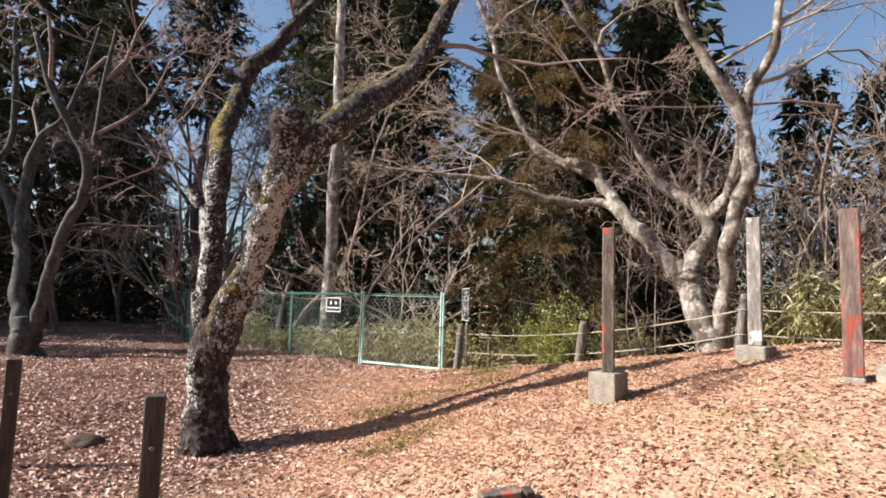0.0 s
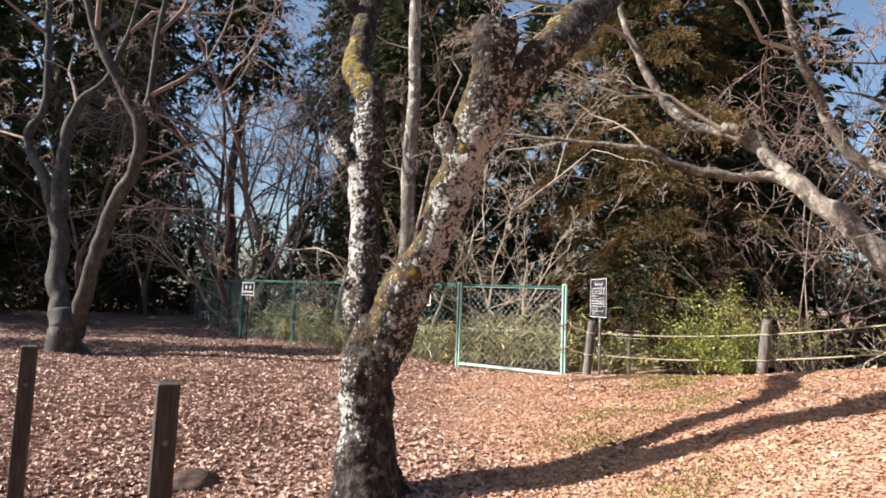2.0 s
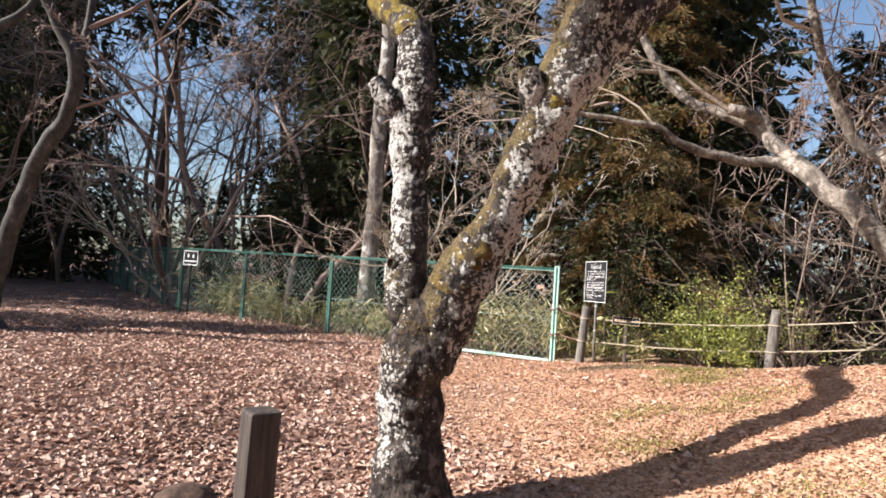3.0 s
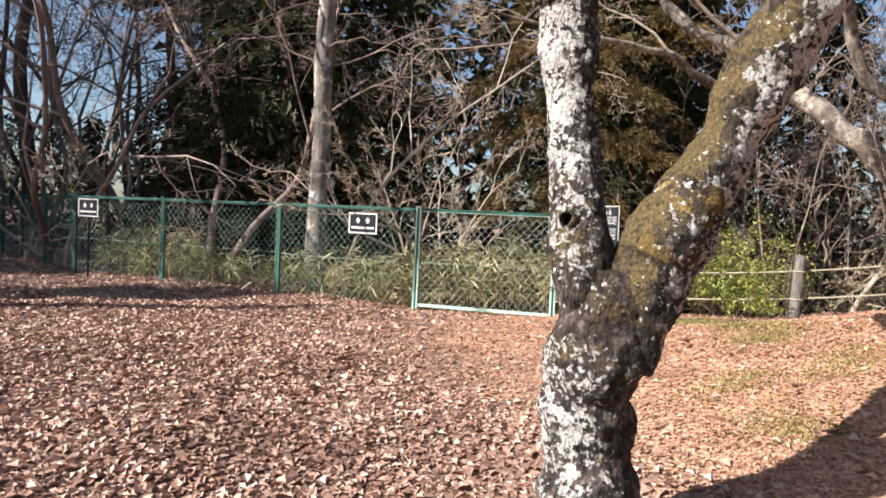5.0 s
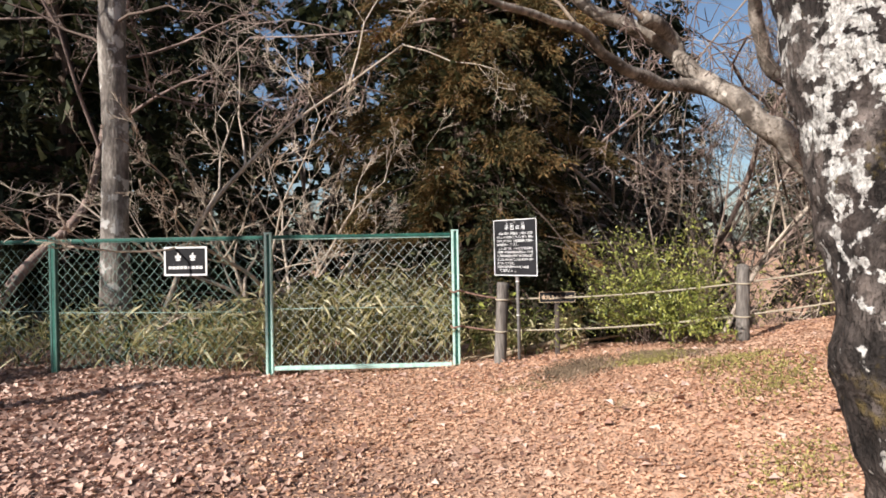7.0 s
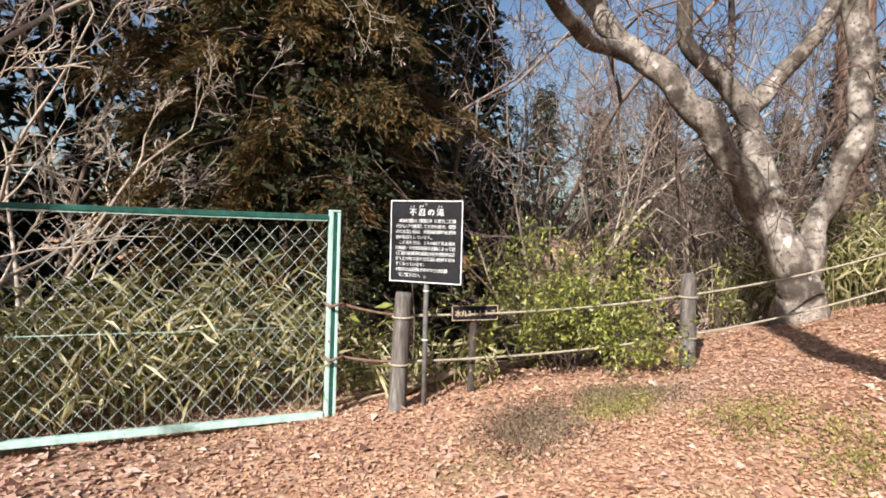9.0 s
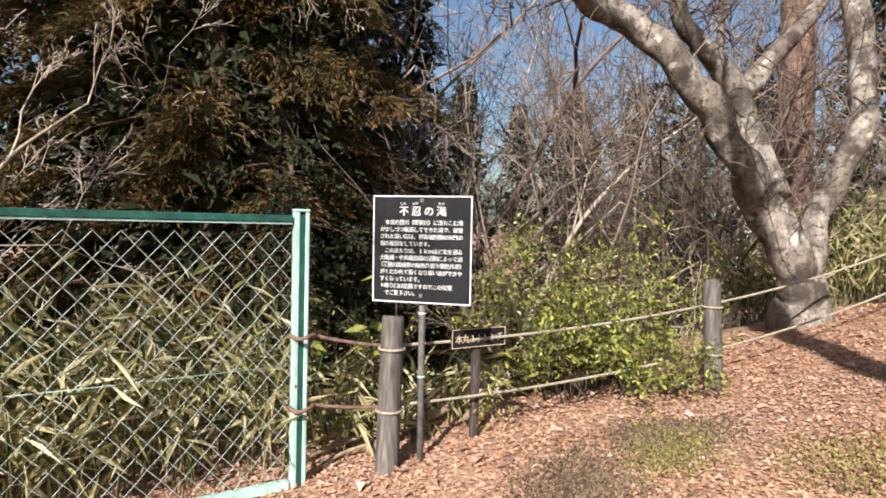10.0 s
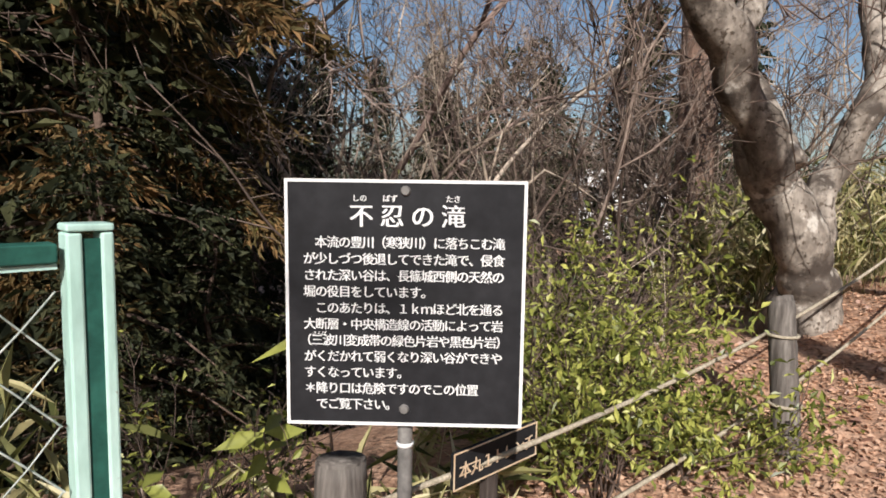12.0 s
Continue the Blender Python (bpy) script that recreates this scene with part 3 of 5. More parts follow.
tree_1 = old_tree((-2.17, 5.79, 0), T1, M_BARK, "old forked cherry tree with lichen-spotted dark bark", sides=60, per=24, rough=0.11, freq=7.5, crook=0.2,
                  own={1: M_BARK_UPRIGHT, 2: M_BARK_LEANING, 3: M_BARK_LEANING, 4: M_BARK_UPRIGHT, 5: M_BARK_LEANING, 7: M_BARK_UPRIGHT})
M_CUSHION = mat("brown_bark_moss", [(0.3, (0.06, 0.04, 0.018)), (0.5, (0.13, 0.09, 0.035)), (0.7, (0.23, 0.165, 0.06))], scale=14, fine=0.5, bump=1.0, bump_scale=90, dist=0.015, rough=1.0, spec=0.1)
M_CUSHION_YELLOW = mat("yellow_bark_moss", [(0.3, (0.075, 0.055, 0.018)), (0.5, (0.17, 0.125, 0.035)), (0.7, (0.30, 0.225, 0.06))], scale=14, fine=0.5, bump=1.0, bump_scale=90, dist=0.015, rough=1.0, spec=0.1)

for m in (M_CUSHION, M_CUSHION_YELLOW):
    overlay(m, (0.06, 0.046, 0.036), 13, 0.50, 0.58, detail=7, shift=2)
    overlay(m, (0.50, 0.48, 0.44), 34, 0.62, 0.66, detail=6, shift=5, broad=4.0, sway=0.3)


def moss_cushion(root, nodes, z0, z1, facing, reach, material, thick=0.012):
    """A cushion of moss that hugs one side of a limb between two heights."""
    rows = spline(nodes, 18)
    rows = rows[(rows[:, 2] > z0) & (rows[:, 2] < z1)]
    v, f = tube(rows, 44, 0.0, cap=False)
    facing = Vector(facing).normalized()
    n = len(rows)
    for i in range(n):
        along = min(i, n - 1 - i) / max(1, n * 0.25)
        c = rows[i, :3]
        for j in range(44):
            k = i * 44 + j
            d = Vector(v[k] - c).normalized()
            q = Vector(v[k])
            m = (d.dot(facing) - reach) * 2.2 + min(along, 1) * 1.0 - 1.0 + 1.1 * noise.noise(q * 8) + 0.7 * noise.noise(q * 22)
            v[k] = c + np.array(d) * rows[i, 3] * (1.03 + 0.10 * noise.noise(q * 7)) + np.array(d) * (thick * max(-2.2, min(m * 2, 1.2)) + 0.004 * noise.noise(q * 60))
    link("moss_cushion", mesh_from("moss_cushion", v, f, material), root)


LEFT, RIGHT = T1[1][1], T1[2][1]
moss_cushion(tree_1, LEFT, 2.9, 3.75, (-0.6, -0.75, 0.2), 0.35, M_CUSHION_YELLOW)
moss_cushion(tree_1, RIGHT, 1.32, 1.66, (-0.6, -0.6, 0.5), 0.4, M_CUSHION, 0.018)
moss_cushion(tree_1, RIGHT, 2.3, 3.9, (-0.6, 0.1, 0.8), 0.85, M_CUSHION_YELLOW)


rng = np.random.default_rng(31)
limb = [next(o for o in tree_1.children if o.name == k) for k in ("trunk", "stem", "stem.001", "sawn_stub")]
# a knot hole sunk into the upright stem
to_path = Vector((-0.80, -0.60, 0.0))
axis = Vector((-2.277, 5.905, 1.49))
near = [v.co - axis for v in limb[1].data.vertices if abs(v.co.z - axis.z) < 0.05]
deep = max(d.dot(to_path) for d in near if (d - to_path * d.dot(to_path)).length < 0.07)
hollow = axis + to_path * deep
for v in limb[1].data.vertices:
    d = v.co - hollow
    flat = (d - to_path * d.dot(to_path)).length
    if d.length < 0.09 and flat < 0.026:
        v.co -= to_path * 0.075 * (1 - (flat / 0.026) ** 4)
# its raised rim
face = Vector((-0.80, -0.60, 0.05)).to_track_quat("Z", "Y").to_matrix().to_4x4()
bm = bmesh.new()
ring = []
for i in range(18):
    a = i * 2 * math.pi / 18
    row = []
    for d, h in ((0.05, -0.025), (0.036, -0.003), (0.026, 0.003), (0.021, -0.002), (0.018, -0.035)):
        q = Vector((math.cos(a) * d * (1 + 0.16 * math.sin(3 * a) + 0.1 * math.sin(2 * a + 1)), math.sin(a) * d * 1.5 * (1 + 0.12 * math.sin(2 * a)), h))
        row.append(bm.verts.new(Matrix.Translation(hollow) @ face @ q))
    ring.append(row)
for i in range(18):
    for j in range(4):
        bm.faces.new((ring[i][j], ring[(i + 1) % 18][j], ring[(i + 1) % 18][j + 1], ring[i][j + 1]))
part("knot_hole", bm, M_BARK_UPRIGHT, tree_1, "dark knot hole with a raised rim", True)
rng = np.random.default_rng(3)
crown(tree_1, rng, [((-2.07, 7.83, 5.2), (-0.5, 0.1, 0.6), 2.0, 0.03), ((-1.82, 8.1, 5.72), (0.7, 0.2, 0.6), 2.2, 0.035), ((-1.40, 8.5, 6.95), (-0.3, 0.4, 0.9), 2.0, 0.03),
                    ((-0.22, 6.5, 4.37), (0.8, 0.5, 0.5), 2.2, 0.03), ((-0.01, 6.7, 4.93), (-0.6, 0.3, 0.7), 2.0, 0.03), ((0.4, 7.0, 5.95), (0.7, 0.1, 0.7), 2.2, 0.03), ((0.62, 7.08, 6.45), (0.1, 0.2, 1), 1.8, 0.025)],
      M_TWIG_LIT, depth=4, spread=0.85, lift=0.01, kids=5)
T2 = [
    ("trunk", [(3.52, 7.86, 0.6, 0.34), (3.5, 7.88, 0.92, 0.26), (3.47, 7.91, 1.15, 0.215), (3.41, 7.98, 1.45, 0.19), (3.35, 8.1, 1.75, 0.185), (3.3, 8.3, 2.03, 0.18), (3.25, 8.36, 2.15, 0.13)]),
    ("stem", [(3.34, 8.15, 1.8, 0.145), (3.05, 8.48, 2.3, 0.141), (2.81, 8.68, 2.6, 0.132), (2.67, 8.92, 2.9, 0.128), (2.58, 9.25, 3.2, 0.114), (2.42, 9.5, 3.52, 0.101), (1.97, 9.8, 3.86, 0.088), (1.63, 10.0, 4.09, 0.081), (1.38, 10.3, 4.51, 0.0748), (1.01, 10.5, 5.43, 0.0616), (0.75, 10.6, 6.42, 0.0528), (0.45, 10.7, 7.32, 0.0396), (0.21, 10.8, 8.48, 0.0176)]),
    ("sawn_stub", [(2.5, 9.5, 3.5, 0.11), (2.32, 9.5, 3.7, 0.1), (1.91, 9.5, 3.81, 0.09)]),
    ("branch", [(2.66, 9.0, 2.98, 0.09), (2.4, 9.25, 3.1, 0.08), (1.9, 9.4, 3.15, 0.07), (1.32, 9.4, 3.25, 0.06), (0.91, 9.4, 3.46, 0.046), (0.11, 9.5, 3.55, 0.034), (-0.8, 9.6, 3.64, 0.02), (-1.37, 9.7, 3.74, 0.008)]),
    ("stem", [(3.34, 8.15, 1.95, 0.17), (3.62, 8.35, 2.44, 0.13), (3.72, 8.45, 2.79, 0.135), (3.45, 8.7, 3.14, 0.1), (3.15, 8.9, 3.42, 0.085), (2.78, 8.8, 4.07, 0.072), (2.49, 8.7, 4.55, 0.062), (2.21, 8.6, 5.28, 0.054), (1.77, 8.5, 5.82, 0.04), (1.33, 8.4, 6.44, 0.02)]),
    ("branch", [(3.74, 8.45, 2.78, 0.12), (3.89, 8.2, 3.1, 0.092), (3.91, 7.9, 3.47, 0.084), (3.87, 7.7, 3.81, 0.085)]),
    ("stem", [(3.6, 7.86, 0.7, 0.18), (3.62, 7.86, 1.1, 0.145), (3.65, 7.84, 1.6, 0.12), (3.61, 7.72, 2.0, 0.115), (3.6, 7.57, 2.4, 0.112), (3.68, 7.51, 2.8, 0.112), (3.84, 7.53, 3.2, 0.118), (3.87, 7.6, 3.75, 0.122), (3.73, 7.6, 4.17, 0.11), (3.41, 7.6, 4.65, 0.088), (3.17, 7.6, 5.03, 0.066), (2.95, 7.5, 5.51, 0.058), (2.77, 7.4, 6.21, 0.03)]),
    ("branch", [(3.87, 7.65, 3.89, 0.09), (3.9, 7.5, 4.4, 0.08), (4.09, 7.4, 4.78, 0.075), (4.12, 7.3, 5.14, 0.06), (4.18, 7.2, 5.75, 0.05), (4.36, 7.0, 6.3, 0.025)]),
    ("branch", [(3.69, 8.6, 3.0, 0.042), (3.7, 8.6, 3.63, 0.04), (3.62, 8.6, 3.86, 0.032), (3.21, 8.6, 3.99, 0.022), (2.9, 8.5, 4.0, 0.008)]),
]
tree_2 = old_tree((3.5, 7.8, 0.9), T2, M_PALE, "bare many-stemmed tree with smooth pale grey bark", sides=22, per=9, rough=0.07, freq=5, crook=0.55, slim=0.86)
crown(tree_2, rng, [((1.01, 10.5, 5.43), (-0.7, 0, 0.4), 2.6, 0.035), ((1.4, 10.3, 4.5), (-0.9, 0.1, 0.1), 2.6, 0.03), ((0.75, 10.6, 6.4), (0.6, 0, 0.7), 2.4, 0.03), ((1.91, 9.5, 3.81), (-0.9, 0.2, 0.2), 2.0, 0.03),
                    ((2.49, 8.7, 4.55), (-0.7, 0.2, 0.5), 2.2, 0.03), ((2.2, 8.6, 5.3), (0.6, 0.1, 0.7), 2.2, 0.03), ((1.5, 8.4, 6.2), (-0.4, 0.2, 0.8), 2.2, 0.03),
                    ((2.95, 7.5, 5.5), (-0.4, 0, 0.9), 2.4, 0.035), ((3.4, 7.6, 4.65), (0.5, 0.1, 0.8), 2.2, 0.03), ((4.1, 7.3, 5.1), (0.8, 0, 0.5), 2.6, 0.035), ((4.3, 7.1, 6.0), (-0.2, -0.2, 1), 2.4, 0.03),
                    ((0.9, 9.4, 3.46), (-0.4, 0.3, 0.5), 1.6, 0.018), ((0.1, 9.5, 3.55), (-0.7, 0.2, -0.1), 1.4, 0.014), ((3.9, 7.5, 4.4), (0.9, 0.3, 0.3), 2.6, 0.035)],
      M_TWIG_PALE, depth=3, spread=0.85, lift=0.0, kids=8)
T3 = [
    ("trunk", [(-7.64, 11.37, -0.04, 0.42), (-7.64, 11.37, 0.27, 0.335), (-7.67, 11.37, 0.55, 0.285), (-7.72, 11.37, 0.9, 0.245), (-7.72, 11.37, 1.03, 0.19)]),
    ("stem", [(-7.78, 11.37, 0.75, 0.186), (-8.05, 11.56, 1.44, 0.156), (-8.23, 11.77, 2.2, 0.159), (-8.41, 11.97, 3.0, 0.148), (-8.47, 12.1, 3.82, 0.109), (-8.38, 12.21, 4.62, 0.091), (-7.95, 12.28, 5.13, 0.068), (-7.68, 12.4, 6.04, 0.055), (-7.53, 12.56, 7.21, 0.031)]),
    ("stem", [(-8.19, 11.72, 2.1, 0.105), (-8.84, 12.25, 3.13, 0.093), (-9.55, 12.69, 4.08, 0.087), (-9.36, 12.79, 4.82, 0.075), (-9.52, 12.95, 6.19, 0.075), (-9.78, 13.11, 7.64, 0.046)]),
    ("stem", [(-7.63, 11.37, 0.75, 0.177), (-7.4, 11.27, 1.27, 0.129), (-7.17, 11.12, 2.09, 0.124), (-6.88, 10.98, 2.79, 0.113), (-6.58, 10.89, 3.29, 0.103), (-6.5, 10.78, 3.85, 0.093), (-6.74, 10.67, 4.42, 0.084), (-7.15, 10.57, 5.27, 0.078), (-7.45, 10.52, 6.14, 0.052)]),
    ("branch", [(-6.49, 10.75, 3.79, 0.066), (-6.42, 10.85, 4.4, 0.058), (-6.42, 11.01, 5.48, 0.049), (-6.38, 11.16, 6.51, 0.036)]),
]
tree_3 = old_tree((-7.65, 11.4, 0.3), T3, M_GREYBARK, "bare forked tree with grey bark beside the path", sides=18, per=8, rough=0.08, freq=5, crook=0.4, slim=0.9)
at = lambda limb, k: T3[limb][1][k][:3]
crown(tree_3, rng, [(at(1, 7), (0.6, 0, 0.7), 3.0, 0.04), (at(2, 4), (-0.8, 0, 0.5), 3.0, 0.04), (at(1, 5), (-0.7, 0.2, 0.5), 2.6, 0.035), (at(4, 1), (0.9, 0, 0.3), 2.8, 0.035),
                    (at(3, 7), (0.2, -0.3, 1), 2.8, 0.04), (at(4, 2), (0.6, 0.2, 0.8), 2.8, 0.035), (at(3, 4), (0.9, -0.1, 0.2), 2.2, 0.025), (at(2, 2), (-0.9, 0, 0.2), 2.4, 0.03)],
      M_TWIG_LIT, depth=4, spread=0.85, lift=0.02, kids=5)

# ---- woods behind the fence ----


def conifer(rng, tall, reach, material, label, group, bare=0.06, droop=0.45, trunk_r=0.16, size=1.0, dense=16, plumes=11, per=16, broad=1.0, chunk=1.0, fuzz=0.6, inner=60, taper=1.3):
    """A conifer: a tapered trunk, limbs in whorls, and a crown of small drooping sprays."""
    root = link("conifer_tree", None, label=label, category="tree", group=group)
    rows = [(0.12 * math.sin(k * 1.3), 0.1 * math.cos(k), tall * k / 12 - 0.4 * (k == 0), trunk_r * (1 - 0.93 * k / 12)) for k in range(13)]
    v, f = tube(spline(rows, 3), 12, 0.06)
    link("trunk", mesh_from("trunk", v, f, M_CEDARBARK), root)
    limbs, at, way = [], [], []
    count = int(tall * dense)
    up = np.array([0, 0, 1.0])
    for i in range(count):
        k = bare + (1 - bare) * (i + rng.uniform(0, 1)) / count
        z, a = tall * k, rng.uniform(0, 2 * math.pi)
        far = (reach * (1 - 0.85 * k ** taper) + 0.15) * rng.uniform(0.55, 1.12) * (0.78 + 0.22 * math.sin(3 * a + tall))
        d = np.array([math.cos(a), math.sin(a), 0.0])
        w = np.array([-d[1], d[0], 0.0])
        bend = lambda u: np.array([0.0, 0.0, z]) + d * far * u[:, None] + up * (0.25 * far * u - droop * far * u ** 2)[:, None]
        s = np.linspace(0, 1, 4)
        limbs.append(np.column_stack([bend(s), np.linspace(0.026, 0.004, 4) * (1.2 - k)]))
        nb = max(3, int(plumes * (0.5 + far / reach)))
        u = rng.uniform(0.45, 1.0, nb) ** 0.8
        start = bend(u)
        out_way = d * rng.uniform(0.2, 0.9, (nb, 1)) + w * rng.normal(0, 0.7, (nb, 1)) + up * rng.uniform(-0.15, 0.3, (nb, 1))
        out_way /= np.linalg.norm(out_way, axis=1)[:, None]
        size_b = rng.uniform(0.25, 0.6, nb) * (0.55 + 0.15 * far) * size ** 0.6
        t = rng.uniform(0.05, 1.0, (nb, per))
        q = start[:, None] + out_way[:, None] * (size_b[:, None] * t)[:, :, None] - up * (0.5 * size_b[:, None] * t ** 2)[:, :, None] + rng.normal(0, 0.03 * size, (nb, per, 3))
        dirs = out_way[:, None] * 1.0 - up * (0.8 * t)[:, :, None] + rng.normal(0, fuzz, (nb, per, 3))
        at.append(q.reshape(-1, 3))
        way.append(dirs.reshape(-1, 3))
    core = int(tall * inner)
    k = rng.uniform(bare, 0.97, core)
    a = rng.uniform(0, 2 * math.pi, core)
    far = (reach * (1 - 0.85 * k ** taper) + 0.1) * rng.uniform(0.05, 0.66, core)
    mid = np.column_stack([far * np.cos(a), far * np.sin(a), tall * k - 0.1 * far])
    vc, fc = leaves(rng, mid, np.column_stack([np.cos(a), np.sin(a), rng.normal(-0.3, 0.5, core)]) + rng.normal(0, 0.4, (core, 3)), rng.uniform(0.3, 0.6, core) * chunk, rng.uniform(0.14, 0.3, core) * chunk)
    link("limb_mass", twigs_mesh("limb_mass", limbs, M_CEDARBARK, 0.004, 4), root, kind="stuff")
    at, way = np.concatenate(at), np.concatenate(way)
    n = len(at)
    v, f = leaves(rng, at, way, rng.uniform(0.055, 0.135, n) * size, rng.uniform(0.015, 0.032, n) * size * broad)
    link("crown", mesh_from("crown", v, f, material, False), root)
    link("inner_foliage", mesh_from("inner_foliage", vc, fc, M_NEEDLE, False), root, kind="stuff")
    return root


def place(ob, x, y, turn=0.0, scale=1.0, sink=0.05):
    ob.matrix_basis = pose(x, y, hz(x, y) - sink, 0, 0, turn) @ Matrix.Diagonal((scale, scale, scale, 1))
    return ob


def again(ob, x, y, turn, scale=1.0, sink=0.05, lean=0.0):
    c = copy_thing(ob, pose(0, 0, 0))
    c.matrix_basis = pose(x, y, hz(x, y) - sink, lean, 0, turn) @ Matrix.Diagonal((scale, scale, scale, 1))
    return c


rng = np.random.default_rng(11)
WOOD = "conifers of the dark wood"
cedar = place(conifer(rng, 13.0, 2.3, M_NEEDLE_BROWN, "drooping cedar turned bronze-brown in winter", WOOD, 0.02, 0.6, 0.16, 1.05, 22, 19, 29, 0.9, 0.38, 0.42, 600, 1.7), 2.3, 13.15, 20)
dark_a = place(conifer(rng, 13.0, 3.1, M_NEEDLE, "tall dark green conifer in the wood", WOOD, 0.03, 0.5, 0.2, 1.25, 10, 8, 15, 1.6, 0.95, 0.45, 120), -1.1, 19.0, 0)
dark_b = place(conifer(rng, 15.0, 3.5, M_NEEDLE, "tall dark green conifer in the wood", WOOD, 0.05, 0.45, 0.24, 1.6, 9, 7, 12, 1.7, 1.2, 0.45, 100), -3.3, 23.8, 0)
# those at (-17.5, 15.2) and (-15.5, 11.6) are unseen, added to cast shade
for x, y, turn, s in ((3.5, 13.2, 250, 0.6), (4.8, 14.2, 130, 0.9), (6.2, 16.5, 60, 1.4), (-2.8, 17.4, 140, 0.95), (5.2, 18.5, 40, 1.05), (-1.6, 24, 250, 1.3), (4.2, 22, 10, 1.3),
                      (-13.2, 25, 100, 1.0), (-17.5, 21, 33, 1.0), (-19.5, 34, 70, 1.4), (-17.5, 15.2, 30, 1.0), (10.5, 17, 80, 1.0), (18, 7.5, 100, 0.9), (12.5, 16.8, 300, 1.0), (-15.5, 11.6, 60, 0.65)):
    again(dark_a, x, y, turn, s)
# the last two stand out of view, added to shade the ground at the left
for x, y, turn, s in ((9, 24, 12, 1.2), (24, 4, 33, 1.1), (-20.5, 24, 60, 1.3), (-16.8, 17.8, 75, 1.0), (-19.5, 19.8, 15, 1.2)):
    again(dark_b, x, y, turn, s)
dark_far = place(conifer(rng, 13.0, 3.4, M_NEEDLE, "dark conifer around the clearing; rear copies added out of view", WOOD, 0.03, 0.4, 0.22, 2.3, 7, 5, 8, 2.0, 1.5, 0.45, 80), -4.0, 31, 310, 1.4)
for x, y, turn, s in ((-19, 28, 200, 1.5), (3.0, 29, 45, 1.5), (-22, 38, 130, 1.7), (-8.2, 37, 15, 0.42), (-10.6, 38, 100, 0.45), (-6.0, 36, 200, 0.6), (40, 27, 15, 0.9), (41, 23, 100, 0.75), (42, 19, 190, 0.85), (42, 15, 250, 0.75), (43, 11, 310, 0.85), (38, 17, 100, 0.65), (36, 12.5, 10, 0.6)):
    again(dark_far, x, y, turn, s)
# tall trees whose trunks are bare below a high crown
high = place(conifer(rng, 15.0, 3.6, M_NEEDLE, "tall conifer with a bare trunk and a high dark crown", "high-crowned conifers", 0.5, 0.4, 0.2, 1.5, 11, 8, 12, 1.5, 0.9, 0.5, 70), -8.6, 21.0)
for x, y, turn, s in ((-5.8, 24.5, 200, 1.0), (8.5, 20.5, 120, 0.95)):
    again(high, x, y, turn, s)
# unseen conifers added behind the path to hold back the sky's fill light
for x, y, turn, s in ((-15, -11, 20, 1.2), (-10.5, -9.5, 70, 1.1), (-6, -10, 130, 1.3), (-1.5, -9, 200, 1.1), (3, -9.5, 250, 1.25), (7.5, -8.5, 300, 1.15), (11.5, -6.5, 40, 1.2), (15, -2.5, 110, 1.2), (-20, -13, 10, 1.4), (17, -9, 280, 1.5), (-46, 4, 120, 1.0)):
    again(dark_far, x, y, turn, s)
# young conifers and dark undergrowth at the wood's edge
young = place(conifer(rng, 4.6, 1.35, M_NEEDLE, "young dark conifer at the edge of the wood", "young conifers", 0.01, 0.45, 0.06, 0.8, 13, 6, 9, 2.0, 0.36, 0.5, 130), -4.4, 17.4)
# the two smallest (0.14 and 0.17) are made up to stand in for ravine shade
for x, y, turn, s in ((-1.2, 16.2, 15, 0.34), (-3.6, 16.4, 80, 0.30), (0.6, 18.0, 200, 0.4), (-5.2, 18.6, 120, 0.36), (-7.2, 20.4, 260, 0.24), (-9.4, 23, 30, 0.3), (3.6, 15.0, 60, 0.3), (6.0, 12.2, 10, 0.3), (1.5, 11.5, 50, 0.14), (2.7, 11.7, 150, 0.17), (2.1, 12.05, 210, 0.3), (-11.2, 25.5, 70, 0.34),
                      (-17, 24, 0, 0.4), (-13.6, 30, 180, 0.45), (9.0, 14.0, 140, 0.6), (12, 9.4, 220, 0.5), (13.5, 6.2, 80, 0.4), (15.5, 10.5, 10, 0.8), (17, 4.5, 170, 0.45), (11.5, 12, 30, 0.62), (19, 7, 300, 0.5), (15, 1.5, 120, 0.45), (-20, 17, 20, 0.42), (-10.8, 33, 100, 0.42), (-14.2, 26, 60, 0.45), (-16.5, 26.5, 110, 0.6), (-18.5, 25, 20, 0.6), (-11.8, 28.5, 80, 0.32), (-15.5, 31, 130, 0.65), (-18, 31, 10, 0.65), (-21, 28, 60, 0.6), (-9.6, 27.5, 0, 0.36)):
    again(young, x, y, turn, s * 2.7)


def bare_tree(rng, tall, trunk_r, material, label, group, depth=4, stems=1, spread=0.6, lean=0.1, kids=4, lift=0.12, name="bare_tree"):
    root = link(name, None, label=label, category="tree" if name == "bare_tree" else "shrub", group=group)
    out = []
    for i in range(stems):
        a = rng.uniform(0, 6.28)
        sprout(rng, (0.12 * math.cos(a) * (stems > 1), 0.12 * math.sin(a) * (stems > 1), -0.1), (lean * math.cos(a), lean * math.sin(a), 1), tall * rng.uniform(0.75, 1.1), trunk_r * rng.uniform(0.7, 1.1), depth, out,
               spread=spread, lift=lift, kids=kids, wobble=0.2, shrink=0.55, steps=6)
    for r in out:
        if r[0][2] == -0.1:
            v, f = tube(spline(r, 4), 9, 0.05)
            link("stem", mesh_from("stem", v, f, material), root)
    link("twig_mass", twigs_mesh("twig_mass", [r for r in out if r[0][2] != -0.1], material, 0.0036), root, kind="stuff")
    return root


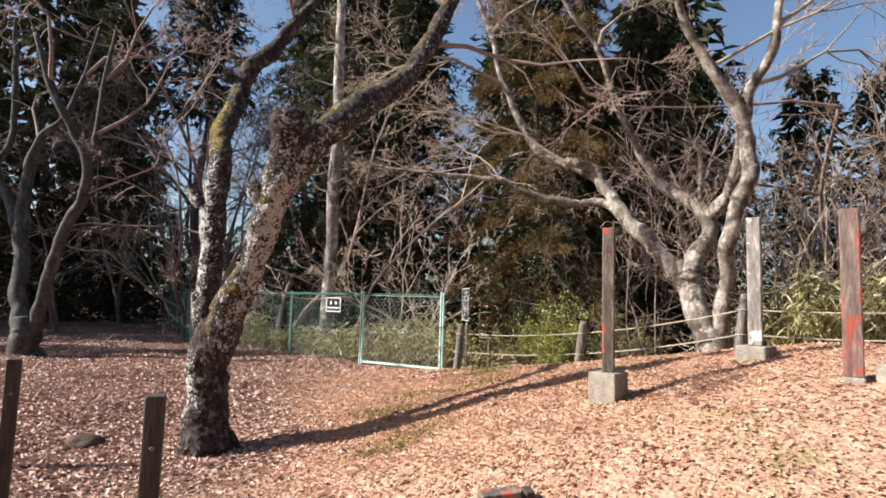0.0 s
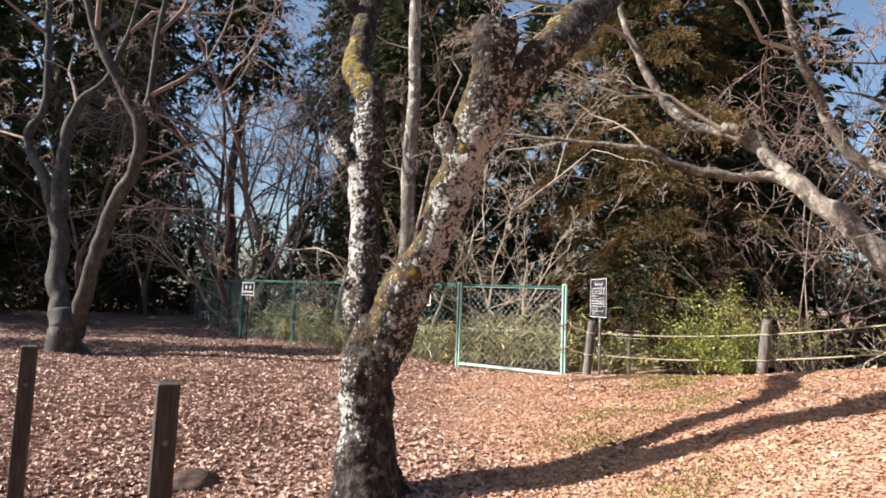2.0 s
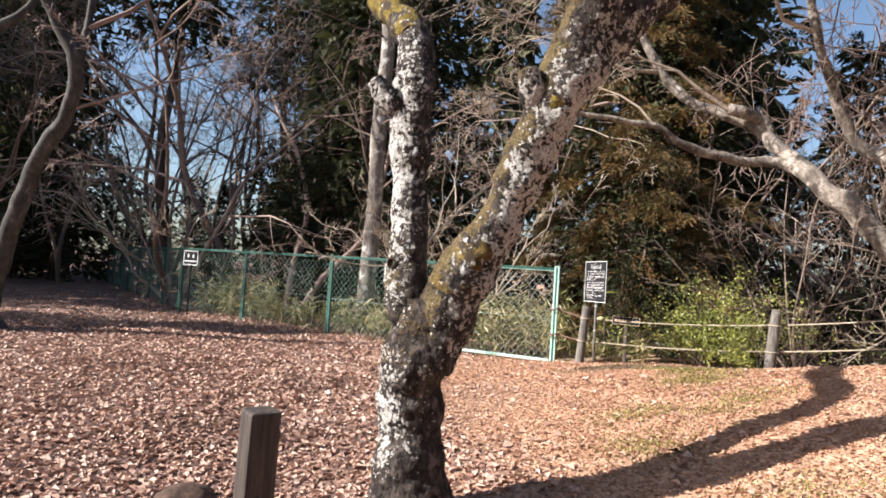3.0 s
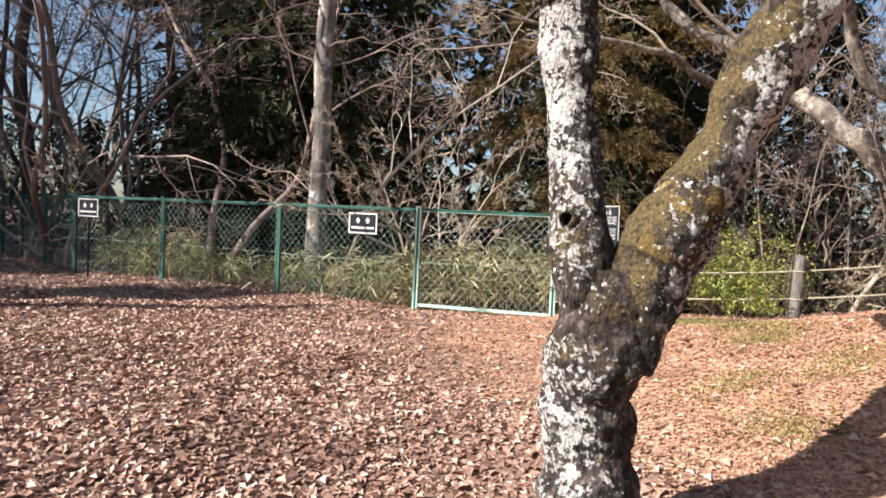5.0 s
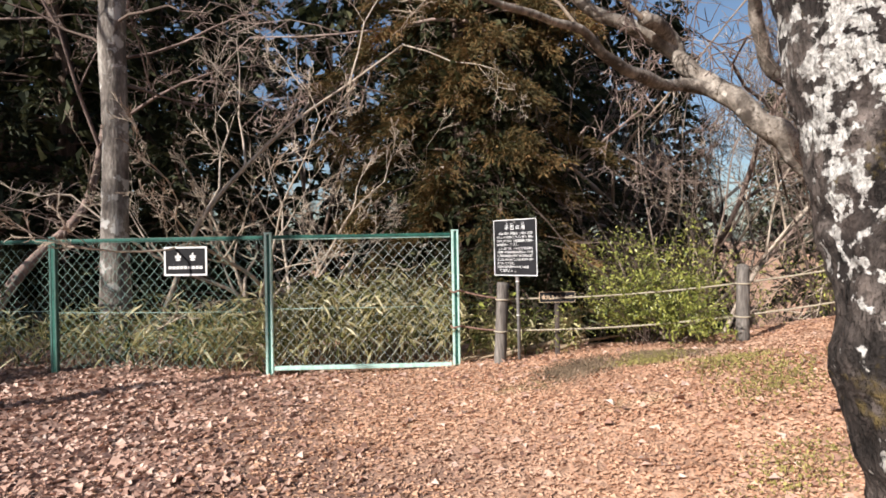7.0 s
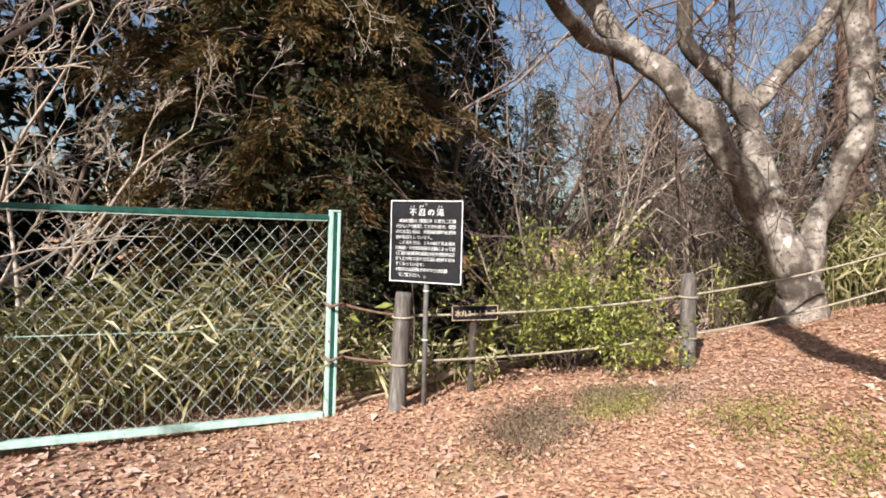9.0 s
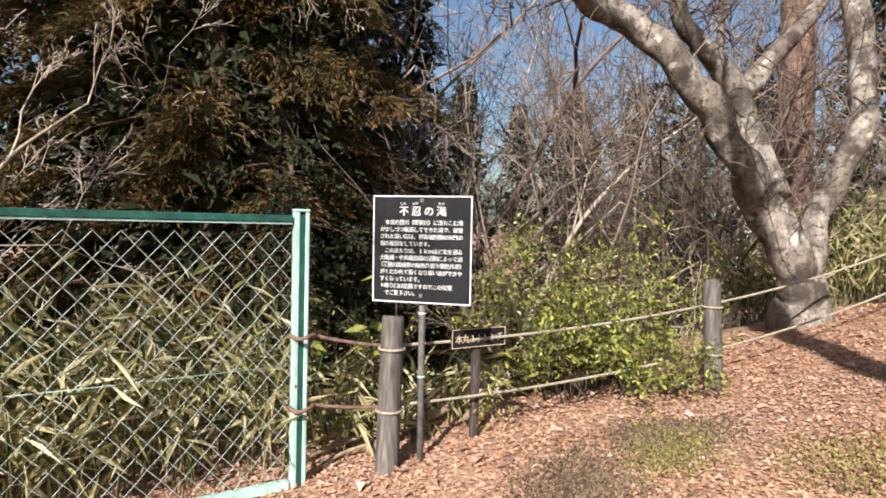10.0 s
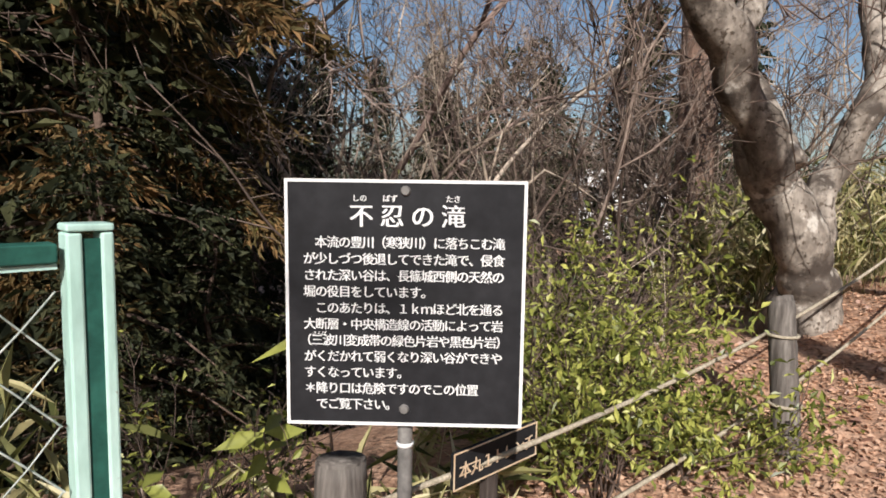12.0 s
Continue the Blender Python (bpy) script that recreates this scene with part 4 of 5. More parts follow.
THICKET = "bare trees of the thicket"
rng = np.random.default_rng(21)
bare_a = place(bare_tree(rng, 7.0, 0.05, M_TWIG_PALE, "slender leafless tree with pale bark", THICKET, 4, 1, 0.8, 0.1, 5, 0.06), 5.4, 11.2)
bare_b = place(bare_tree(rng, 4.2, 0.02, M_TWIG, "leafless many-stemmed shrub tree with fine twigs", THICKET, 3, 5, 0.8, 0.5, 6, 0.04), 3.9, 10.3)
bare_c = place(bare_tree(rng, 6.5, 0.062, M_TWIG, "leafless brown-barked tree with a fine twiggy crown", THICKET, 4, 2, 0.9, 0.4, 5, 0.04), -6.3, 17.8)
bare_d = place(bare_tree(rng, 3.9, 0.035, M_TWIG_PALE, "leaning leafless shrub with bleached twigs", THICKET, 4, 4, 0.6, 0.75, 5, 0.03), -0.2, 13.9)
bare_e = place(bare_tree(rng, 6.6, 0.06, M_TWIG_LIT, "wide leafless tree with a dense crown of reddish twigs", THICKET, 4, 2, 1.25, 0.3, 6, -0.02), -4.1, 14.9, 0, 1.35)
for ob, spots in ((bare_e, ((-5.6, 19.4, 130, 1.7), (-6.9, 17.0, 250, 1.1), (-8.2, 21.4, 40, 1.8), (-6.4, 22, 75, 1.6), (-8.8, 24.5, 160, 1.75), (-7.2, 28.5, 250, 2.0), (7.9, 13.2, 70, 1.65), (10.4, 13.8, 110, 1.8), (9.6, 15.2, 160, 1.5), (9.8, 11.4, 340, 1.4))),
                  (bare_a, ((7.5, 9.5, 50, 0.9), (8.6, 11.6, 170, 1.1), (10.0, 8.6, 260, 1.0), (6.6, 13.6, 300, 1.0), (11.5, 11, 20, 1.2), (13, 7.5, 120, 1.1), (9.0, 5.5, 10, 1.0), (12, 4, 70, 1.1), (14, 13, 10, 1.5), (10.8, 14.2, 90, 1.8), (9.2, 12.6, 210, 1.6), (13.5, 14.8, 330, 2.0), (8.5, 14.2, 150, 1.8), (7.6, 15.6, 20, 1.8), (-2.15, 13.45, 30, 0.8))),
                  (bare_b, ((5.2, 9.0, 70, 1.0), (6.3, 10.6, 190, 1.1), (8.0, 7.6, 30, 1.0), (9.4, 9.8, 130, 1.2), (4.6, 12.2, 240, 1.1), (11, 6.2, 300, 1.2), (7.2, 8.6, 200, 1.1), (10.2, 7.4, 10, 1.3), (13.5, 7.4, 270, 1.4), (6.0, 7.6, 340, 0.9))),
                  # (-12.5, 13.8) is an unseen tree, added for its shadow bands on the clearing
                  (bare_c, ((-9.2, 20.5, 90, 1.1), (-3.8, 19.0, 200, 1.1), (-12, 23, 300, 1.2), (-6.8, 26, 40, 1.3), (0.8, 16.2, 10, 1.0), (-10.5, 17.0, 250, 1.0), (7.5, 14.5, 130, 1.2), (-12.5, 13.8, 170, 1.4), (-8.0, 19.5, 15, 1.2), (9.5, 10.4, 40, 1.2), (11.8, 9.0, 150, 1.3), (8.4, 8.8, 280, 1.0), (-5.0, 20.0, 20, 1.4), (10.2, 12.8, 10, 1.4), (13, 12, 100, 1.6), (17.5, 10.6, 290, 1.8), (11.2, 11.0, 70, 1.5))),
                  (bare_d, ((0.9, 14.8, 230, 1.1), (-0.9, 13.7, 200, 0.9), (-7.2, 18.5, 60, 1.2)))):
    for x, y, turn, s in spots:
        again(ob, x, y, turn, s)

# the straight pale trunk of a conifer close behind the fence
tall_tree = link("conifer_tree", None, label="straight pale-barked trunk of a tall conifer behind the fence", category="tree", group=WOOD)
v, f = tube(spline([(-2.47, 13.2, 0.2, 0.19), (-2.47, 13.2, 1.6, 0.145), (-2.44, 13.22, 2.8, 0.135), (-2.46, 13.2, 4.0, 0.14), (-2.41, 13.2, 5.5, 0.12), (-2.46, 13.2, 7.0, 0.115), (-2.45, 13.25, 12, 0.06)], 8), 16, 0.05)
M_STRAIGHT = mat("grey_patched_bark", [(0.3, (0.075, 0.062, 0.054)), (0.5, (0.20, 0.172, 0.15)), (0.7, (0.40, 0.37, 0.33))], scale=5, stretch=(1.5, 1.5, 0.5), fine=0.4, bump=0.7, bump_scale=30, dist=0.02)
overlay(M_STRAIGHT, (0.52, 0.50, 0.47), 6, 0.54, 0.6, shift=3, detail=6)
link("trunk", mesh_from("trunk", v, f, M_STRAIGHT), tall_tree)
out = []
for i in range(26):
    z = 3.4 + i * 0.32
    a = i * 2.4
    sprout(rng, (-2.45, 13.2, z), (math.cos(a), math.sin(a), 0.15), 1.7, 0.02, 1, out, spread=0.8, lift=-0.03, kids=5)
link("twig_mass", twigs_mesh("twig_mass", out, M_TWIG, 0.003), tall_tree, kind="stuff")

# ---- green chain-link fence ----
GATE = [(0.02, 10.19), (-1.44, 11.12)]
RUN = [(-1.44, 11.12), (-3.07, 12.5), (-4.7, 13.85), (-6.15, 15.05)]
FAR = [(-6.15 - 0.885 * 0.93 * k, 15.05 + 0.885 * 1.77 * k) for k in range(8)]
TOP = 1.63


def bar(bm, a, b, w, h, bevel=0.003):
    """A straight box bar from a to b, w wide and h high."""
    a, b = Vector(a), Vector(b)
    d = b - a
    q = d.to_track_quat("X", "Z").to_matrix().to_4x4()
    box(bm, (d.length, w, h), (0, 0, 0), bevel, Matrix.Translation((a + b) / 2) @ q)


def wire_panel(a, b, low, high):
    """Crossing wires of a chain-link panel, bent where they hook into one another."""
    a, b = np.array(a), np.array(b)
    L = np.linalg.norm(b - a)
    e = (b - a) / L
    nrm = np.array([-e[1], e[0]])
    nx = max(2, round(L / 0.098))
    cw, ch = L / nx, 0.108
    nz = int((high - low) / ch * 2)
    rows = []
    for s in (1, -1):
        for start in range(-nz, nx * 2 + nz):
            pts = []
            for k in range(nz + 1):
                c = start + s * k
                if 0 <= c <= nx * 2:
                    p = a + e * (c * cw / 2)
                    off = 0.0035 * (1 if k % 2 else -1) * s
                    pts.append((p[0] + nrm[0] * off, p[1] + nrm[1] * off, low + k * ch / 2, 0.0019))
            if len(pts) > 1 and (start + s) % 2 == 0:
                rows.append(np.array(pts))
    return joined([tube(r, 4, cap=False) for r in rows])


def fence_post(bm_light, bm_dark, p, e, low, high):
    """A steel channel post: two bright flanges and a dark web between."""
    ex = Vector((e[0], e[1], 0))
    ny = Vector((-e[1], e[0], 0))
    for off, w in ((-0.0245, 0.019), (0.0225, 0.023)):
        c = Vector((p[0], p[1], 0)) + ex * off
        m = Matrix.Translation((c.x, c.y, (low + high) / 2)) @ Matrix(((ex.x, ny.x, 0, 0), (ex.y, ny.y, 0, 0), (0, 0, 1, 0), (0, 0, 0, 1)))
        box(bm_light, (w, 0.045, high - low), (0, 0, 0), 0.004, m)
    # the web's near-black green puts the shade of the channel into its colour
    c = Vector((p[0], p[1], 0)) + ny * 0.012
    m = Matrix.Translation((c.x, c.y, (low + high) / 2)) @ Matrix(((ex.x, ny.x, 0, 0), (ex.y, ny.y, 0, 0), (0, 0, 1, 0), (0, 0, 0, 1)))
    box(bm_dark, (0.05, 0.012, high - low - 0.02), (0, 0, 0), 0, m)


def chain_fence(points, label, first=True, bottom_rail=False, paint=None, wire=None):
    root = link("chain_link_fence", None, label=label, category="fence", group="green fence")
    for i, p in enumerate(points):
        q = points[min(i + 1, len(points) - 1)] if i + 1 < len(points) else p
        o = points[max(i - 1, 0)]
        e = np.array(q) - np.array(o)
        e = e / np.linalg.norm(e)
        if i == 0 and not first:
            continue
        b1, b2 = bmesh.new(), bmesh.new()
        fence_post(b1, b2, p, e, hz(*p) - 0.3, TOP + 0.03)
        post = part("post", b1, paint or M_GREEN, root)
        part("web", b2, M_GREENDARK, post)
        b3 = bmesh.new()
        box(b3, (0.068, 0.05, 0.012), (0, 0, 0), 0.003, Matrix.Translation((p[0], p[1], TOP + 0.038)) @ Matrix.Rotation(math.atan2(e[1], e[0]), 4, "Z"))
        part("cap", b3, paint or M_GREEN, post)
        b4 = bmesh.new()
        bmesh.ops.create_cone(b4, cap_ends=True, segments=10, radius1=0.011, radius2=0.009, depth=0.014, matrix=pose(p[0] + e[1] * 0.026, p[1] - e[0] * 0.026, TOP - 0.005, 90, 0, math.degrees(math.atan2(e[1], e[0]))))
        part("bolt", b4, M_RUST, post, "rusty bolt head")
    for p, q in zip(points, points[1:]):
        e = np.array(q) - np.array(p)
        e = e / np.linalg.norm(e)
        a, b = np.array(p) + e * 0.045, np.array(q) - e * 0.045
        low = 0.5 * (hz(*p) + hz(*q)) + 0.04
        bm = bmesh.new()
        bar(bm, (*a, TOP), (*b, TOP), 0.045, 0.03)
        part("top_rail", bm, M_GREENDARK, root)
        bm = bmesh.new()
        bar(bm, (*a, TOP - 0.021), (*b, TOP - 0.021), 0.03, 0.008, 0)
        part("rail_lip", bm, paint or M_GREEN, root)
        if bottom_rail:
            bm = bmesh.new()
            bar(bm, (*a, low), (*b, low), 0.05, 0.035)
            part("bottom_rail", bm, M_GREEN, root)
        v, f = wire_panel(a, b, low + 0.02, TOP - 0.02)
        link("wire_mesh", mesh_from("wire_mesh", v, f, wire or M_WIRE), root)
        r = np.array([(*a, low + 0.55, 0.002), (*((a + b) / 2), low + 0.545, 0.002), (*b, low + 0.55, 0.002)])
        v, f = tube(r, 5)
        link("tension_wire", mesh_from("tension_wire", v, f, M_GREEN), root)
    return root


chain_fence(GATE, "green steel chain-link gate panel at the ravine's edge", bottom_rail=True)
chain_fence(RUN, "weathered green chain-link fence in front of the wood", first=False, paint=M_GREENMID, wire=M_WIREDULL)
chain_fence(FAR, "green chain-link fence running away along the wood", first=False, paint=M_GREENDARK, wire=M_WIREDULL)

# ---- signs ----


def words(name, text, size, m, material, parent):
    """Flat lettering turned into a mesh."""
    c = bpy.data.curves.new(name, "FONT")
    c.body, c.size = text, size
    c.resolution_u = 3
    tmp = bpy.data.objects.new(name, c)
    scene.collection.objects.link(tmp)
    me = bpy.data.meshes.new_from_object(tmp)
    bpy.data.objects.remove(tmp)
    bpy.data.curves.remove(c)
    bm = bmesh.new()
    bm.from_mesh(me)
    twin = bmesh.ops.duplicate(bm, geom=list(bm.faces) + list(bm.edges) + list(bm.verts))["geom"]
    bmesh.ops.translate(bm, vec=(0.04 * size, 0, 0.0003), verts=[g for g in twin if isinstance(g, bmesh.types.BMVert)])
    bm.to_mesh(me)
    bm.free()
    me.materials.clear()
    me.materials.append(material)
    ob = link(name, me, parent)
    ob.matrix_basis = m
    return ob


def line_of_text(name, text, size, m, material, parent, spacing=1.0):
    """A line of full-width characters, each a part of its own."""
    for i, c in enumerate(text):
        if c.strip():
            words(name, c, size, m @ Matrix.Translation((i * size * spacing, 0, 0)), material, parent)


def frame_lines(bm, w, h, t, y, inset=0.0):
    """A thin painted border of a panel that faces -y."""
    for sx, sz, cx, cz in ((w, t, 0, h / 2 - t / 2 - inset), (w, t, 0, -h / 2 + t / 2 + inset), (t, h - 2 * t, w / 2 - t / 2 - inset, 0), (t, h - 2 * t, -w / 2 + t / 2 + inset, 0)):
        box(bm, (sx - 2 * inset if sx == w else sx, 0.002, sz), (cx, y, cz), 0)


def info_board():
    x0, y0, x1, y1 = 0.35, 10.01, 0.44, 9.525
    w, h = math.hypot(x1 - x0, y1 - y0), 0.515
    turn = math.degrees(math.atan2(y1 - y0, x1 - x0))
    root = link("information_board", None, label="black square information board with white Japanese text on a steel post", category="sign")
    root.matrix_basis = pose((x0 + x1) / 2, (y0 + y1) / 2, 1.4975, 0, -0.6, turn)
    bm = bmesh.new()
    box(bm, (w, 0.012, h), (0, 0, 0), 0.003)
    board = part("panel", bm, M_BLACK, root)
    bm = bmesh.new()
    frame_lines(bm, w, h, 0.0065, -0.0075)
    part("border", bm, M_WHITE, board, "white painted border")
    face = lambda x, z: pose(x, -0.0085, z, 90, 0, 0)
    k = w / 760
    X = lambda px: (px - 400) * k
    Z = lambda py: (440 - py) * h / 800
    line_of_text("title_character", "不忍の滝", 0.05, face(X(222), Z(183)), M_WHITE, board, 1.25)
    for t, px in (("しの", 232), ("ばず", 328), ("たき", 525)):
        line_of_text("reading_character", t, 0.0155, face(X(px), Z(108)), M_WHITE, board)
    lines = ("　本流の豊川（寒狭川）に落ちこむ滝", "が少しづつ後退してできた滝で、侵食", "された深い谷は、長篠城西側の天然の", "堀の役目をしています。", "　このあたりは、１ｋｍほど北を通る",
             "大断層・中央構造線の活動によって岩", "（三波川変成帯の緑色片岩や黒色片岩）", "がくだかれて弱くなり深い谷ができや", "すくなっています。", "＊降り口は危険ですのでこの位置", "　でご覧下さい。")
    for i, t in enumerate(lines):
        line_of_text("character", t, 0.0262, face(X(76 if i != 6 else 62), Z(254 + i * 53)), M_WHITE, board, 0.925 if i != 6 else 0.915)
    line_of_text("reading_character", "さんば", 0.010, face(X(104), Z(541)), M_WHITE, board)
    for z in (0.235, -0.222):
        bm = bmesh.new()
        bmesh.ops.create_cone(bm, cap_ends=True, segments=16, radius1=0.011, radius2=0.008, depth=0.008, matrix=pose(0.0, -0.009, z, 90, 0, 0))
        part("bolt", bm, M_STEELGREY, board)
    low = hz(0.37, 9.76) - 1.4975 - 0.2
    v, f = tube(np.array([(0.0, 0.024, low, 0.0165), (0.0, 0.024, -0.4, 0.0165), (0.0, 0.024, 0.25, 0.0165)]), 14)
    post = link("post", mesh_from("post", v, f, M_STEELGREY), root, "grey steel tube")
    for z in (-0.31, -0.62):
        v, f = tube(np.array([(0.0, 0.024, z - 0.004, 0.019), (0.0, 0.024, z + 0.004, 0.019)]), 14)
        link("band", mesh_from("band", v, f, M_WHITE), post)
    return root


info_board()


def small_label():
    root = link("trench_label", None, label="small dark label with pale characters on a dark stake", category="sign")
    x0, y0, x1, y1 = 0.62, 9.70, 0.89, 9.51
    w = math.hypot(x1 - x0, y1 - y0)
    turn = math.degrees(math.atan2(y1 - y0, x1 - x0))
    root.matrix_basis = pose((x0 + x1) / 2, (y0 + y1) / 2, 1.033, 0, 0, turn)
    bm = bmesh.new()
    box(bm, (w, 0.012, 0.098), (0, 0, 0), 0.002)
    board = part("panel", bm, M_BLACK, root)
    bm = bmesh.new()
    frame_lines(bm, w, 0.098, 0.0035, -0.0075)
    part("border", bm, M_CREAM, board)
    for i, c in enumerate("本丸１トレンチ"):
        words("character", c, 0.047, pose(-w / 2 + 0.016 + i * 0.0423, -0.0085, -0.02, 90, 0, 0), M_CREAM, board)
    bm = bmesh.new()
    low = hz(0.74, 9.58) - 1.033 - 0.15
    box(bm, (0.042, 0.032, 0.02 - low), (0.0, 0.0225, (0.02 + low) / 2), 0.004)
    part("stake", bm, M_DARKPOST, root)
    return root


small_label()


def notice(x, y, z, turn, w, h, name, label, stake):
    """A small black and white notice with two figures and a line of small print as bars."""
    root = link(name, None, label=label, category="sign")
    root.matrix_basis = pose(x, y, z, 0, 0, turn)
    bm = bmesh.new()
    box(bm, (w, 0.008, h), (0, 0, 0), 0.002)
    board = part("panel", bm, M_BLACK, root)
    bm = bmesh.new()
    frame_lines(bm, w, h, 0.016, -0.006)
    part("border", bm, M_WHITE, board)
    for px in (-0.17 * w, 0.17 * w):
        bm = bmesh.new()
        box(bm, (0.13 * w, 0.003, 0.09 * h), (px, -0.006, 0.15 * h), 0)
        box(bm, (0.035 * w, 0.003, 0.26 * h), (px, -0.0065, 0.15 * h), 0)
        box(bm, (0.10 * w, 0.003, 0.05 * h), (px, -0.006, 0.05 * h), 0)
        part("character_bars", bm, M_WHITE, board)
    bm = bmesh.new()
    for k in range(9):
        box(bm, (0.07 * w, 0.003, 0.10 * h), (-0.36 * w + k * 0.09 * w, -0.006, -0.22 * h), 0)
    part("small_print", bm, M_WHITE, board)
    if stake:
        v, f = tube(np.array([(0, 0.018, -z + hz(x, y) - 0.15, 0.013), (0, 0.018, -0.3, 0.013), (0, 0.018, h / 2, 0.013)]), 10)
        link("stake", mesh_from("stake", v, f, M_BLACK), root)
    return root


notice(-2.06, 11.60, 1.42, -40.2, 0.42, 0.27, "fence_notice", "black and white notice fixed to the green fence", False)
notice(-5.85, 14.5, 1.45, -30, 0.36, 0.28, "staked_notice", "black and white notice on a thin black stake", True)

# ---- rope fence ----
ROPE_POSTS = ((0.27, 9.86, 0.63), (1.91, 8.49, 0.63), (3.50, 7.14, 0.62), (5.05, 5.85, 0.62), (6.7, 4.6, 0.62))


def rope_fence():
    root = link("rope_fence", None, label="low fence of weathered round posts and two ropes", category="fence")
    ties = [[(0.03, 10.14, 1.10), (0.03, 10.14, 0.77)]]
    for x, y, tall in ROPE_POSTS:
        z = hz(x, y)
        if y > 9:
            tall = 1.15 - z
        lx, ly = (0.07, 0.025) if y > 9 else (0.09, 0.04)
        v, f = tube(spline([(x - lx * 0.3, y - ly * 0.3, z - 0.2, 0.056), (x + lx * 0.3, y + ly * 0.3, z + 0.2, 0.056), (x + lx * 0.98, y + ly * 0.98, z + tall - 0.015, 0.054), (x + lx, y + ly, z + tall, 0.046)], 5), 18, 0.035, 9)
        post = link("post", mesh_from("post", v, f, M_LOG), root)
        bind = [(x + lx * (1 - k / tall), y + ly * (1 - k / tall), z + tall - k) for k in (0.13, 0.42)]
        ties.append(bind)
        for tx, ty, tz in bind:
            v, f = tube(np.array([(tx + 0.062 * math.cos(a), ty + 0.062 * math.sin(a), tz, 0.007) for a in np.linspace(0, 6.283, 19)]), 6, cap=False)
            link("tie", mesh_from("tie", v, f, M_ROPE), post)
    for n, (a, b) in enumerate(zip(ties, ties[1:])):
        for p, q in zip(a, b):
            p, q = np.array(p), np.array(q)
            s = np.linspace(0, 1, 14)[:, None]
            sag = 0.035 if n else 0.01
            e = np.array([(q - p)[1], -(q - p)[0], 0]) / np.linalg.norm(q - p) * (-0.055)
            rows = np.column_stack([p + (q - p) * s + e - np.array([0, 0, 1]) * (sag * 4 * s * (1 - s)), np.full(14, 0.0085 if n == 0 else 0.008)])
            v, f = tube(rows, 8)
            link("rope", mesh_from("rope", v, f, M_ROPERED if n == 0 else M_ROPE), root)
    for z in (1.10, 0.77):
        rows = np.array([(0.02 + 0.062 * math.cos(a), 10.17 + 0.05 * math.sin(a), z + 0.006 * math.sin(3 * a), 0.0095) for a in np.linspace(0, 6.283, 19)])
        v, f = tube(rows, 8, 0.1, 30, cap=False)
        link("knot", mesh_from("knot", v, f, M_ROPERED), root)
    return root


rope_fence()

# ---- timber posts ----


def stone_post(x, y, top, w, base_w, base_h, material, label, turn=12, base_turn=0):
    root = link("marker_post", None, label=label, category="post", group="posts set in concrete blocks")
    z = hz(x, y)
    root.matrix_basis = pose(x, y, z, 0, 0, turn)
    bm = bmesh.new()
    box(bm, (base_w, base_w, base_h + 0.2), (0, 0, base_h / 2 - 0.1), 0.012, pose(0, 0, 0, 0, 0, base_turn))
    part("base_block", bm, M_STONE, root)
    bm = bmesh.new()
    box(bm, (w, w * 0.9, top - z - base_h), (0, 0, base_h + (top - z - base_h) / 2), 0.008)
    part("shaft", bm, material, root)
    return root


stone_post(1.305, 4.735, 2.13, 0.092, 0.225, 0.215, M_REDPOST, "weathered square timber post with flaking red paint in a concrete block", -18, -25)
stone_post(2.62, 5.06, 2.295, 0.105, 0.25, 0.09, M_GREYPOST, "weathered grey square timber post in a concrete block", -35, -8)
stone_post(2.69, 3.97, 2.20, 0.115, 0.13, 0.03, M_REDPOST_THICK, "thick square timber post with flaking red paint", -36)
block = link("concrete_block", None, label="small concrete block beside the red post", category="block")
block.matrix_basis = pose(2.9, 3.86, hz(2.9, 3.86), 0, 0, 15)
bm = bmesh.new()
box(bm, (0.2, 0.16, 0.22), (0, 0, 0), 0.012)
part("block", bm, M_STONE, block)


def black_post(x, y, top, turn):
    root = link("timber_post", None, label="square dark-stained timber post standing in the leaves", category="post", group="dark posts along the path")
    z = hz(x, y)
    root.matrix_basis = pose(x, y, z, 0.8, 0.5, turn)
    bm = bmesh.new()
    box(bm, (0.082, 0.082, top - z + 0.3), (0, 0, (top - z) / 2 - 0.15), 0.008)
    part("shaft", bm, M_DARKPOST, root)
    bm = bmesh.new()
    bmesh.ops.create_cone(bm, cap_ends=True, segments=10, radius1=0.012, radius2=0.009, depth=0.02, matrix=pose(0, -0.044, top - z - 0.22, 90, 0, 0))
    part("bolt", bm, M_STEELGREY, root)
    return root


for x, y, top, turn in ((-1.24, 2.685, 1.07, 22), (-2.775, 3.99, 1.065, 30), (-4.14, 5.2, 1.06, 30)):
    black_post(x, y, top, turn)

# ---- undergrowth ----


